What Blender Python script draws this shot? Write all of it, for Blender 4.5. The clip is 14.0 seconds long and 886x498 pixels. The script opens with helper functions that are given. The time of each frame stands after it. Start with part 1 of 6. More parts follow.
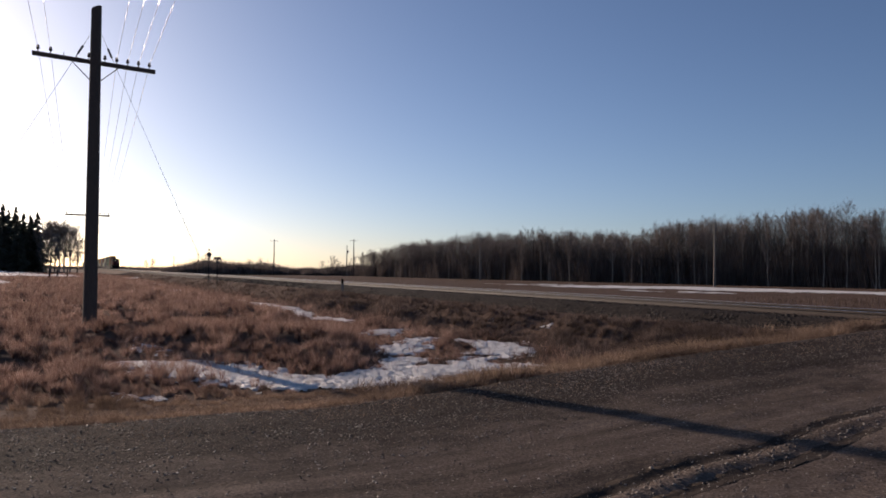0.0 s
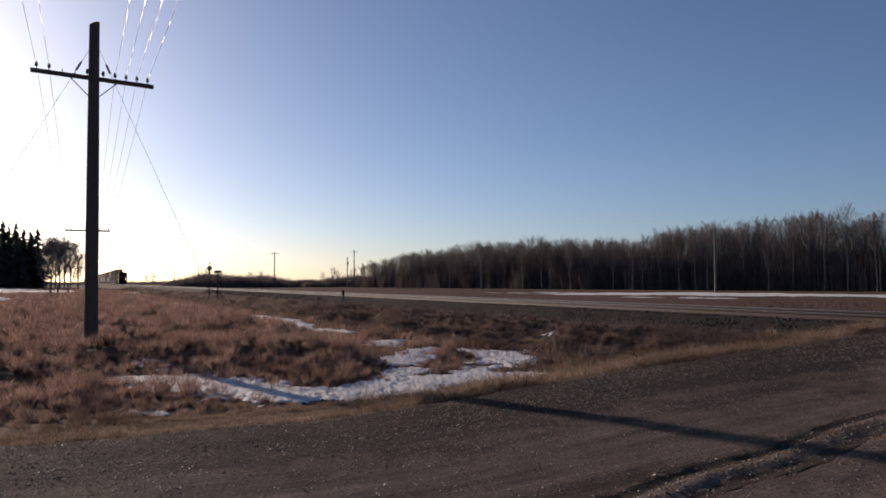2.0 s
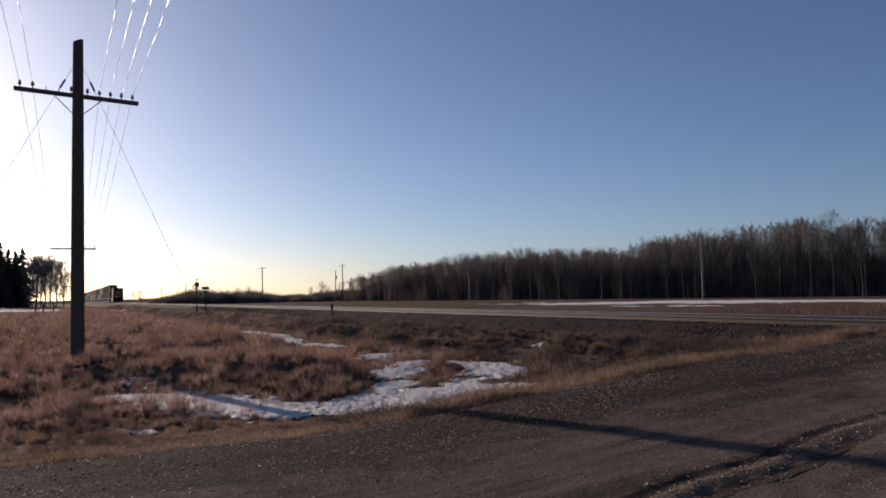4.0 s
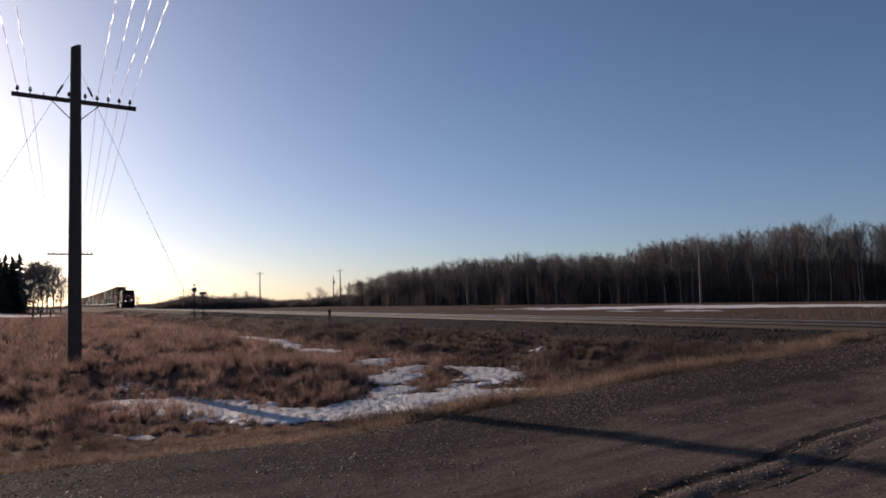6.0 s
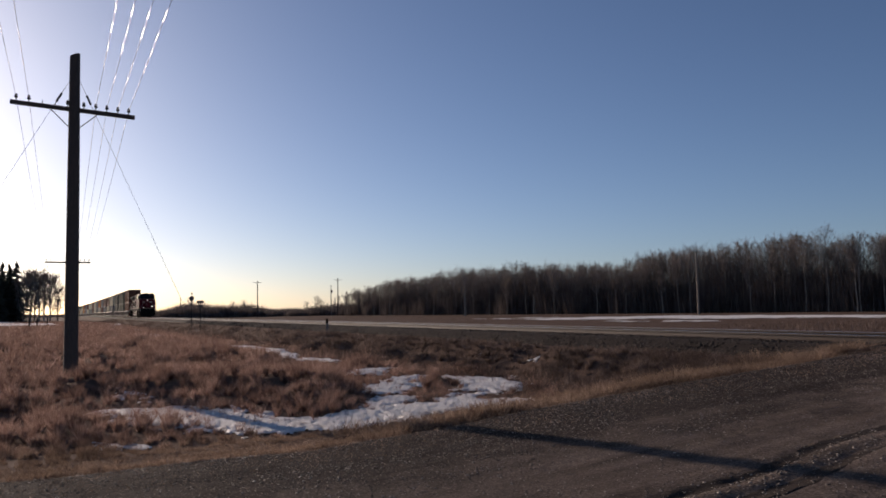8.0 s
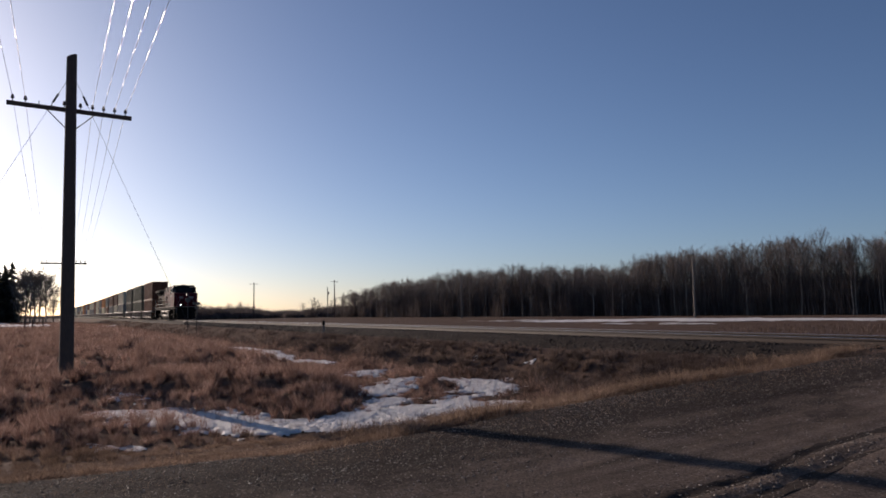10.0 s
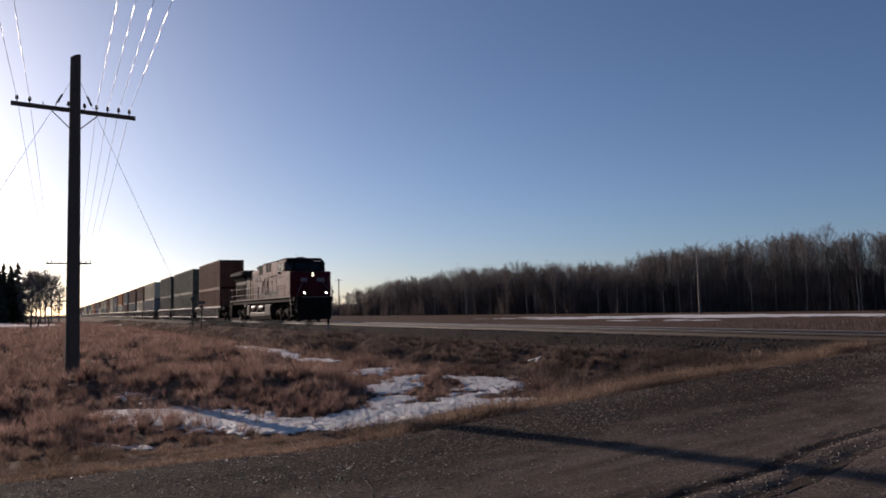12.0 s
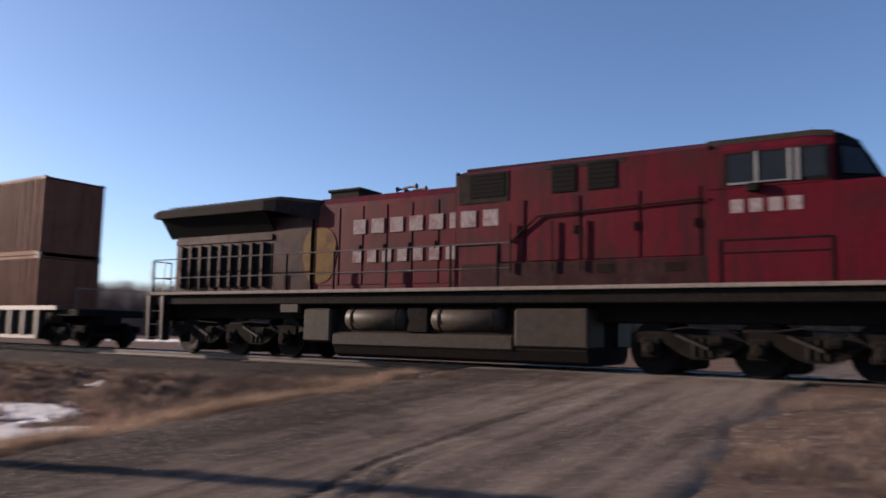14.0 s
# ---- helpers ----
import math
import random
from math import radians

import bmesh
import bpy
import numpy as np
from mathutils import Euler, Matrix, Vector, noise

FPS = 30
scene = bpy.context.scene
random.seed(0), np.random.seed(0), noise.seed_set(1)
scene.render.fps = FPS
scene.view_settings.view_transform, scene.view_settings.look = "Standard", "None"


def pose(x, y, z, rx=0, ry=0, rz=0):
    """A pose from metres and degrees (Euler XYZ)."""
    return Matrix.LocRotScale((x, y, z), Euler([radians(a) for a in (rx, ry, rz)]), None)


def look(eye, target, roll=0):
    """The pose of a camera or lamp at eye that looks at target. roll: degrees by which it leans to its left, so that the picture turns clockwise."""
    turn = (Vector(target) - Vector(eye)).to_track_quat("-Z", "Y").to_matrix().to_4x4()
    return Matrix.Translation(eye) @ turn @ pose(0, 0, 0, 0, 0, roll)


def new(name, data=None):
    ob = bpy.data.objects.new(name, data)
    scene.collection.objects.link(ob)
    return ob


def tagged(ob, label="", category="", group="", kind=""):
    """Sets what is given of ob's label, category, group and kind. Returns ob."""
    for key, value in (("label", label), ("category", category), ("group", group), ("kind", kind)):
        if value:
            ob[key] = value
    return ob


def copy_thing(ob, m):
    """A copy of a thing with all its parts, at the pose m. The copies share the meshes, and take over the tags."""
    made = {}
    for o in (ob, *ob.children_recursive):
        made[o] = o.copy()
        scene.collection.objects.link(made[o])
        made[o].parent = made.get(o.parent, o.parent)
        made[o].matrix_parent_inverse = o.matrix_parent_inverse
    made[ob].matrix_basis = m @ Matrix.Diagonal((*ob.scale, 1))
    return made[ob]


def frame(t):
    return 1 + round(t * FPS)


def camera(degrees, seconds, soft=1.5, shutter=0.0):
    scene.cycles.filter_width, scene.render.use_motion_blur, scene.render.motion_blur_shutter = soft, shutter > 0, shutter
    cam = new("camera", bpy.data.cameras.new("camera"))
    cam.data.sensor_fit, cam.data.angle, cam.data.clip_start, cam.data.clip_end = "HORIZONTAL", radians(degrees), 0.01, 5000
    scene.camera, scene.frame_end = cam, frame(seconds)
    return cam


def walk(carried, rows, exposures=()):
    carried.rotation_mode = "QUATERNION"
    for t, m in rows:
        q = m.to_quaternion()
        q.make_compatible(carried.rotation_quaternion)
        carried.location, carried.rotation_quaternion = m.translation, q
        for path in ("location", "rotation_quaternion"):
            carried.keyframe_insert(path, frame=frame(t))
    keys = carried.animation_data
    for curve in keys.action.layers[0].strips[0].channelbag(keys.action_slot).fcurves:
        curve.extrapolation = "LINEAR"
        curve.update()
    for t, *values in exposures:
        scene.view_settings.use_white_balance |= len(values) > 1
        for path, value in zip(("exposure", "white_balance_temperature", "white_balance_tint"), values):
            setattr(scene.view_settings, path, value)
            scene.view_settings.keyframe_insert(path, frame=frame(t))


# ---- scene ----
# ---------------------------------------------------------------- camera
PATH = [
    (0, 0.00, 1.65, -0.69),
    (0.5, 0.03, 1.54, -0.39),
    (1, 0.01, 1.60, -0.27),
    (1.5, 0.14, 1.89, -0.17),
    (2, 0.05, 2.37, 0.24),
    (2.5, -0.18, 2.61, 0.65),
    (3, -0.45, 2.52, 0.79),
    (3.5, -0.68, 2.91, 1.13),
    (6, -0.94, 3.64, 1.28),
    (6.5, -0.96, 3.67, 1.26),
    (7, -0.97, 3.94, 0.99),
    (7.5, -0.91, 4.10, 1.10),
    (8, -1.11, 4.33, 1.11),
    (10.5, -1.39, 4.48, 1.00),
    (11, -1.35, 4.35, 1.24),
    (11.5, -1.17, 4.31, 1.37),
    (12, -1.03, 4.33, 1.27),
    (12.5, -1.04, 4.52, 1.13),
    (13, -1.06, 4.73, 0.92),
    (13.2, -1.45, 4.80, 0.73),
    (13.4, -4.28, 5.05, 0.49),
    (13.6, -9.85, 5.33, 0.16),
    (13.8, -20.19, 5.60, -0.14),
    (14, -31.53, 6.10, -1.10),
]

EYE = (0.0, 0.0, 1.6)
cam = camera(59.62, 14.0, soft=1.7, shutter=0.3)
walk(cam, [(t, pose(*EYE, 90 + p, r, y)) for t, y, p, r in PATH],
     exposures=[(0.0, 0.04, 6620, 18), (3.5, -0.05, 6580, 18), (6.0, -0.11, 6570, 18), (8.2, -0.12, 6570, 18), (10.3, -0.14, 6400, 18), (13.2, -0.09, 6380, 18), (13.6, 0.32, 6450, 18), (14.0, 1.0, 6500, 18)])

# ---------------------------------------------------------------- sky and sun
SUN_AZ, SUN_EL = -40.5, 14.5          # degrees from +y towards +x, and above the horizon
world = bpy.data.worlds.new("sky")
scene.world = world
world.use_nodes = True
wn = world.node_tree
sky = wn.nodes.new("ShaderNodeTexSky")
sky.sky_type = "NISHITA"
sky.sun_disc = False
sky.sun_elevation = radians(SUN_EL)
sky.sun_rotation = radians(SUN_AZ)
sky.air_density, sky.dust_density, sky.ozone_density = 0.72, 0.68, 3.1
wn.nodes["Background"].inputs["Strength"].default_value = 0.092
wn.links.new(sky.outputs["Color"], wn.nodes["Background"].inputs["Color"])
sun_data = bpy.data.lights.new("sun", "SUN")
sun_data.energy, sun_data.angle, sun_data.color = 5.0, radians(0.53), (1.0, 0.84, 0.68)
sun = new("sun", sun_data)
_sd = Vector((math.sin(radians(SUN_AZ)) * math.cos(radians(SUN_EL)),
              math.cos(radians(SUN_AZ)) * math.cos(radians(SUN_EL)), math.sin(radians(SUN_EL))))
sun.matrix_world = look(_sd * 100, (0, 0, 0))

# ---------------------------------------------------------------- materials
def nodes_of(name):
    m = bpy.data.materials.new(name)
    m.use_nodes = True
    return m, m.node_tree, m.node_tree.nodes["Principled BSDF"]


def noise_node(nt, scale, detail=4.0, rough=0.6, coord="Object", stretch=None):
    tc = nt.nodes.new("ShaderNodeTexCoord")
    n = nt.nodes.new("ShaderNodeTexNoise")
    n.inputs["Scale"].default_value, n.inputs["Detail"].default_value = scale, detail
    n.inputs["Roughness"].default_value = rough
    if stretch:
        mp = nt.nodes.new("ShaderNodeMapping")
        mp.inputs["Scale"].default_value = stretch
        nt.links.new(tc.outputs[coord], mp.inputs["Vector"])
        nt.links.new(mp.outputs["Vector"], n.inputs["Vector"])
    else:
        nt.links.new(tc.outputs[coord], n.inputs["Vector"])
    return n.outputs["Fac"]


def ramp(nt, fac, stops):
    r = nt.nodes.new("ShaderNodeValToRGB")
    els = r.color_ramp.elements
    while len(els) < len(stops):
        els.new(0.5)
    for e, (p, c) in zip(els, stops):
        e.position, e.color = p, (*c, 1)
    nt.links.new(fac, r.inputs["Fac"])
    return r.outputs["Color"]


def mix(nt, fac, a, b):
    m = nt.nodes.new("ShaderNodeMix")
    m.data_type = "RGBA"
    for sock, v in ((m.inputs[0], fac), (m.inputs[6], a), (m.inputs[7], b)):
        if isinstance(v, (int, float)):
            sock.default_value = v
        elif isinstance(v, tuple):
            sock.default_value = (*v, 1)
        else:
            nt.links.new(v, sock)
    return m.outputs[2]


def bump(nt, bsdf, fac, strength, dist):
    b = nt.nodes.new("ShaderNodeBump")
    b.inputs["Strength"].default_value, b.inputs["Distance"].default_value = strength, dist
    nt.links.new(fac, b.inputs["Height"])
    nt.links.new(b.outputs["Normal"], bsdf.inputs["Normal"])


def surface(name, dark, light, scale=2.0, fine=30.0, rough=0.8, metal=0.0, bump_d=0.01, stain=None, stain_scale=0.5,
            stretch=None, vary=0.0, stain_range=(0.5, 0.68), spec=None, streak=False, patchy=0.0, grit=0.0, drips=None):
    """A weathered surface: grain at one scale, stains at another, and relief."""
    m, nt, b = nodes_of(name)
    col = ramp(nt, noise_node(nt, fine, 5, 0.65, stretch=stretch), [(0.3, dark), (0.7, light)])
    big = noise_node(nt, scale, 4)
    mid = tuple((a + c) * 0.5 for a, c in zip(dark, light))
    soft = 0.25 if streak else 0.6
    col = mix(nt, ramp(nt, big, [(0.35, (0, 0, 0)), (0.65, (soft, soft, soft))]), col, mid)
    if stain:
        col = mix(nt, ramp(nt, noise_node(nt, stain_scale, 5, 0.7), [(stain_range[0], (0, 0, 0)), (stain_range[1], (0.85, 0.85, 0.85))]), col, stain)
    if streak:
        # wheel wear drawn out along the road
        tc, mp, nz = nt.nodes.new("ShaderNodeTexCoord"), nt.nodes.new("ShaderNodeMapping"), nt.nodes.new("ShaderNodeTexNoise")
        mp.vector_type = "TEXTURE"
        mp.inputs["Rotation"].default_value = (0, 0, radians(26.2))
        mp.inputs["Scale"].default_value = (9.0, 0.55, 1.0)
        nz.inputs["Scale"].default_value, nz.inputs["Detail"].default_value = 1.6, 5.0
        nt.links.new(tc.outputs["Object"], mp.inputs["Vector"])
        nt.links.new(mp.outputs["Vector"], nz.inputs["Vector"])
        col = mix(nt, ramp(nt, nz.outputs["Fac"], [(0.42, (0, 0, 0)), (0.66, (0.75, 0.75, 0.75))]), col, tuple(v * 0.55 for v in dark))
        # loose dark gravel thrown to the far shoulder
        mq, xyz, mr, ad = nt.nodes.new("ShaderNodeMapping"), nt.nodes.new("ShaderNodeSeparateXYZ"), nt.nodes.new("ShaderNodeMapRange"), nt.nodes.new("ShaderNodeMath")
        mq.vector_type = "TEXTURE"
        mq.inputs["Rotation"].default_value = (0, 0, radians(26.228))
        nt.links.new(tc.outputs["Object"], mq.inputs["Vector"])
        nt.links.new(mq.outputs["Vector"], xyz.inputs["Vector"])
        mr.inputs["From Min"].default_value, mr.inputs["From Max"].default_value = 4.4, 7.8
        mr.inputs["To Min"].default_value, mr.inputs["To Max"].default_value = -0.45, 0.35
        nt.links.new(xyz.outputs["Y"], mr.inputs["Value"])
        ad.operation = "ADD"
        nt.links.new(mr.outputs["Result"], ad.inputs[0])
        nt.links.new(noise_node(nt, 1.3, 6, 0.72), ad.inputs[1])
        loose = ramp(nt, ad.outputs[0], [(0.36, (0, 0, 0)), (0.70, (0.92, 0.92, 0.92))])
    if drips:
        # grime that has run down the paint
        run = ramp(nt, noise_node(nt, 1.9, 6, 0.7, stretch=(2.6, 2.6, 0.32)), [(0.47, (0, 0, 0)), (0.66, (0.8, 0.8, 0.8))])
        col = mix(nt, run, col, drips)
    if vary:
        info = nt.nodes.new("ShaderNodeObjectInfo")
        hsv = nt.nodes.new("ShaderNodeHueSaturation")
        mr = nt.nodes.new("ShaderNodeMapRange")
        mr.inputs["To Min"].default_value, mr.inputs["To Max"].default_value = 1 - vary, 1 + vary
        nt.links.new(info.outputs["Random"], mr.inputs["Value"])
        nt.links.new(mr.outputs["Result"], hsv.inputs["Value"])
        nt.links.new(col, hsv.inputs["Color"])
        col = hsv.outputs["Color"]
    nt.links.new(col, b.inputs["Base Color"])
    b.inputs["Roughness"].default_value, b.inputs["Metallic"].default_value = rough, metal
    if patchy:
        mr = nt.nodes.new("ShaderNodeMapRange")
        mr.inputs["From Min"].default_value, mr.inputs["From Max"].default_value = 0.35, 0.65
        mr.inputs["To Min"].default_value, mr.inputs["To Max"].default_value = rough, rough + patchy
        nt.links.new(noise_node(nt, 1.7, 5, 0.7), mr.inputs["Value"])
        nt.links.new(mr.outputs["Result"], b.inputs["Roughness"])
    if spec is not None:
        b.inputs["Specular IOR Level"].default_value = spec
    if grit:
        # small stones pressed into the surface, each of its own tone
        tc, vo = nt.nodes.new("ShaderNodeTexCoord"), nt.nodes.new("ShaderNodeTexVoronoi")
        vo.inputs["Scale"].default_value = grit
        vo.inputs["Randomness"].default_value = 1.0
        nt.links.new(tc.outputs["Object"], vo.inputs["Vector"])
        tone = ramp(nt, vo.outputs["Color"], [(0.15, tuple(v * 0.8 for v in dark)), (0.5, mid), (0.85, tuple(min(1, v * 1.35) for v in light))])
        some = ramp(nt, noise_node(nt, 2.3, 5, 0.75), [(0.40, (0.02, 0.02, 0.02)), (0.66, (0.36, 0.36, 0.36))])
        col = mix(nt, some, col, tone)
        if streak:
            # the loose stones: dark, with a few pale ones among them
            mixed = ramp(nt, vo.outputs["Color"], [(0.1, tuple(v * 0.45 for v in dark)), (0.55, tuple(v * 0.85 for v in dark)), (0.8, tuple(v * 1.35 for v in dark)), (0.97, light)])
            col = mix(nt, loose, col, mixed)
        nt.links.new(col, b.inputs["Base Color"])
        bump(nt, b, noise_node(nt, 34.0, 7, 0.75), 0.75, 0.022)
    elif bump_d:
        bump(nt, b, noise_node(nt, fine, 6, 0.7), 0.6, bump_d)
    return m


def blades(name, a, b_, c, trans=0.35, clumps=0.0):
    """Thin plant matter, each piece of its own tint; light passes through in part."""
    m, nt, b = nodes_of(name)
    geo = nt.nodes.new("ShaderNodeNewGeometry")
    col = ramp(nt, geo.outputs["Random Per Island"], [(0.0, a), (0.5, b_), (1.0, c)])
    patch = noise_node(nt, 0.35, 3)
    col = mix(nt, ramp(nt, patch, [(0.42, (0, 0, 0)), (0.62, (0.55, 0.55, 0.55))]), col, tuple(v * 0.72 for v in a))
    if clumps:
        cl = noise_node(nt, 1.1, 3)
        col = mix(nt, ramp(nt, cl, [(0.46, (0, 0, 0)), (0.60, (clumps, clumps, clumps))]), col, tuple(v * 0.42 for v in a))
    nt.links.new(col, b.inputs["Base Color"])
    b.inputs["Roughness"].default_value = 0.85
    b.inputs["Specular IOR Level"].default_value = 0.15
    tr = nt.nodes.new("ShaderNodeBsdfTranslucent")
    nt.links.new(col, tr.inputs["Color"])
    ms = nt.nodes.new("ShaderNodeMixShader")
    ms.inputs["Fac"].default_value = trans
    out = nt.nodes["Material Output"]
    nt.links.new(b.outputs["BSDF"], ms.inputs[1])
    nt.links.new(tr.outputs["BSDF"], ms.inputs[2])
    nt.links.new(ms.outputs["Shader"], out.inputs["Surface"])
    return m


def glow(name, colour, strength):
    m, nt, b = nodes_of(name)
    b.inputs["Base Color"].default_value = (0.05, 0.05, 0.05, 1)
    b.inputs["Emission Color"].default_value = (*colour, 1)
    b.inputs["Emission Strength"].default_value = strength
    return m


M = {}
M["soil"] = surface("dry_turf", (0.075, 0.050, 0.039), (0.172, 0.115, 0.085), 0.25, 6.0, 0.95, bump_d=0.05, stain=(0.07, 0.045, 0.03), stain_scale=0.08, spec=0.02)
M["gravel"] = surface("road_gravel", (0.040, 0.031, 0.026), (0.250, 0.195, 0.160), 0.6, 40.0, 0.95, bump_d=0.02, stain=(0.060, 0.045, 0.036), stain_scale=0.35, spec=0.03, streak=True, grit=62.0)
M["loose"] = blades("loose_gravel", (0.07, 0.055, 0.045), (0.15, 0.118, 0.096), (0.36, 0.31, 0.26), 0.0)
M["coarse"] = blades("coarse_gravel", (0.05, 0.040, 0.034), (0.12, 0.097, 0.082), (0.34, 0.29, 0.25), 0.0)
for key in ("loose", "coarse"):
    stone_bsdf = M[key].node_tree.nodes["Principled BSDF"]
    stone_bsdf.inputs["Roughness"].default_value, stone_bsdf.inputs["Specular IOR Level"].default_value = 0.55, 0.28
M["rut_dark"] = surface("dark_grit", (0.020, 0.016, 0.013), (0.075, 0.058, 0.047), 1.0, 22.0, 0.9, bump_d=0.03, spec=0.05)
M["stone"] = surface("ballast_stone", (0.017, 0.014, 0.0125), (0.062, 0.050, 0.043), 0.8, 9.0, 0.9, bump_d=0.02, spec=0.03, stain=(0.03, 0.024, 0.02), stain_scale=1.2)
M["snow"] = surface("old_snow", (0.56, 0.53, 0.49), (0.94, 0.90, 0.84), 0.7, 26.0, 0.6, bump_d=0.05, stain=(0.36, 0.29, 0.23), stain_scale=2.2, stain_range=(0.54, 0.72))
M["ballast"] = blades("loose_ballast", (0.014, 0.012, 0.011), (0.036, 0.030, 0.027), (0.12, 0.104, 0.094), 0.0)
M["rail"] = surface("rusty_rail", (0.040, 0.027, 0.021), (0.085, 0.058, 0.045), 2.0, 30.0, 0.5, 0.0, spec=0.3, bump_d=0.002)
M["rail_top"] = surface("worn_rail_top", (0.55, 0.52, 0.48), (0.70, 0.67, 0.62), 0.5, 8.0, 0.32, 1.0, bump_d=0)
M["tie"] = surface("creosote_timber", (0.016, 0.012, 0.010), (0.055, 0.042, 0.034), 1.0, 22.0, 0.9, bump_d=0.008, stretch=(1, 8, 8), vary=0.25, spec=0.03)
M["pole"] = surface("weathered_pole_wood", (0.045, 0.032, 0.026), (0.13, 0.09, 0.072), 0.8, 14.0, 0.9, bump_d=0.01, stretch=(6, 6, 0.4))
M["grey_pole"] = surface("grey_pole_wood", (0.13, 0.11, 0.095), (0.28, 0.24, 0.20), 0.6, 10.0, 0.9, bump_d=0.01, stretch=(6, 6, 0.4))
M["iron"] = surface("dark_iron", (0.03, 0.028, 0.027), (0.09, 0.08, 0.075), 1.0, 20.0, 0.6, 0.6, bump_d=0.002)
M["wire"] = surface("bare_wire", (0.70, 0.68, 0.65), (0.82, 0.80, 0.77), 1.0, 5.0, 0.42, 1.0, bump_d=0)
M["glass_insulator"] = surface("dark_glass_insulator", (0.03, 0.03, 0.028), (0.06, 0.06, 0.055), 1.0, 5.0, 0.15, 0.0, bump_d=0)
M["bark"] = surface("aspen_bark", (0.15, 0.134, 0.117), (0.43, 0.385, 0.33), 0.35, 3.0, 0.9, bump_d=0.01, stain=(0.07, 0.058, 0.047), stain_scale=0.5, vary=0.45, stretch=(2, 2, 0.5), stain_range=(0.42, 0.6))
M["twig"] = blades("bare_twigs", (0.13, 0.110, 0.101), (0.21, 0.182, 0.168), (0.34, 0.30, 0.275), 0.25)
M["brush"] = blades("red_brown_brush", (0.09, 0.074, 0.068), (0.15, 0.125, 0.115), (0.25, 0.21, 0.195), 0.3)
M["grass"] = blades("dry_grass", (0.145, 0.083, 0.068), (0.315, 0.195, 0.155), (0.62, 0.45, 0.365), 0.5, 0.5)
M["weeds"] = blades("matted_grey_brown_weeds", (0.075, 0.052, 0.043), (0.155, 0.112, 0.092), (0.33, 0.25, 0.205), 0.3, 0.5)
M["straw"] = blades("pale_straw", (0.14, 0.092, 0.067), (0.31, 0.215, 0.155), (0.58, 0.43, 0.315), 0.42, 0.45)
# needle colour lifted towards grey to carry the veil of sun glare
M["needle"] = blades("glare_lifted_needles", (0.07, 0.078, 0.066), (0.11, 0.12, 0.10), (0.17, 0.175, 0.145), 0.55)
M["red"] = surface("faded_red_paint", (0.062, 0.004, 0.008), (0.094, 0.006, 0.013), 0.5, 8.0, 0.42, bump_d=0.001, spec=0.085, patchy=0.2, stain=(0.032, 0.011, 0.011), stain_scale=0.8, stain_range=(0.48, 0.72), drips=(0.020, 0.008, 0.008))
M["dusty_red"] = surface("dusty_red_paint", (0.016, 0.007, 0.007), (0.042, 0.013, 0.013), 0.6, 7.0, 0.36, bump_d=0.001, spec=0.06, drips=(0.010, 0.007, 0.007), patchy=0.35, stain=(0.035, 0.022, 0.019), stain_scale=0.9)
M["soot"] = surface("sooty_roof_paint", (0.014, 0.012, 0.011), (0.040, 0.033, 0.029), 0.6, 6.0, 0.85, spec=0.03, bump_d=0.002)
M["cream"] = surface("dusty_cream_edge", (0.12, 0.099, 0.084), (0.25, 0.21, 0.18), 0.8, 12.0, 0.8, spec=0.1, bump_d=0.001, stain=(0.22, 0.17, 0.14), stain_scale=1.5)
M["white"] = surface("worn_white_paint", (0.13, 0.10, 0.10), (0.32, 0.27, 0.265), 0.9, 10.0, 0.7, bump_d=0, stain=(0.13, 0.045, 0.05), stain_scale=2.2, stain_range=(0.5, 0.7), spec=0.05)
M["gold"] = surface("faded_gold_paint", (0.085, 0.045, 0.014), (0.15, 0.085, 0.026), 0.9, 9.0, 0.6, bump_d=0, stain=(0.06, 0.02, 0.014), stain_scale=1.6, spec=0.05)
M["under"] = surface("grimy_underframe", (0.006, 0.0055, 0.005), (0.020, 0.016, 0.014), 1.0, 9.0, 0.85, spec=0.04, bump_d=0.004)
M["tank"] = surface("dusty_grey_tank", (0.024, 0.019, 0.015), (0.052, 0.042, 0.034), 0.8, 7.0, 0.5, spec=0.08, bump_d=0.003, stain=(0.045, 0.037, 0.030), stain_scale=1.1)
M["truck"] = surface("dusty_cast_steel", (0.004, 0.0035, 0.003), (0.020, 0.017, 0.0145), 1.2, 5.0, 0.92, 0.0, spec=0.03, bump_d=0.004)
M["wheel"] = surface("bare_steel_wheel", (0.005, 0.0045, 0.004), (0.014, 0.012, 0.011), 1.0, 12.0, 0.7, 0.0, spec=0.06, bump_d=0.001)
M["screen"] = surface("dark_radiator_screen", (0.005, 0.005, 0.005), (0.014, 0.013, 0.0125), 1.0, 30.0, 0.85, bump_d=0.003, spec=0.05)
M["window"] = surface("dark_cab_glass", (0.010, 0.011, 0.012), (0.018, 0.019, 0.021), 1.0, 3.0, 0.1, bump_d=0, spec=0.22)
M["frame"] = surface("bare_window_frame", (0.12, 0.115, 0.115), (0.24, 0.23, 0.225), 1.0, 12.0, 0.45, 0.2, bump_d=0)
M["handrail"] = surface("worn_steel_rail", (0.16, 0.145, 0.13), (0.30, 0.28, 0.26), 1.0, 9.0, 0.3, 0.8, bump_d=0)
M["lamp"] = glow("lit_ditch_lamp", (1.0, 0.82, 0.62), 20.0)
M["lamp_high"] = glow("lit_headlamp", (1.0, 0.72, 0.52), 11.0)
# faint emission paints daylight showing through the cab windows, no lamp
M["board"] = glow("window_daylight_glow", (1.0, 0.92, 0.82), 0.12)
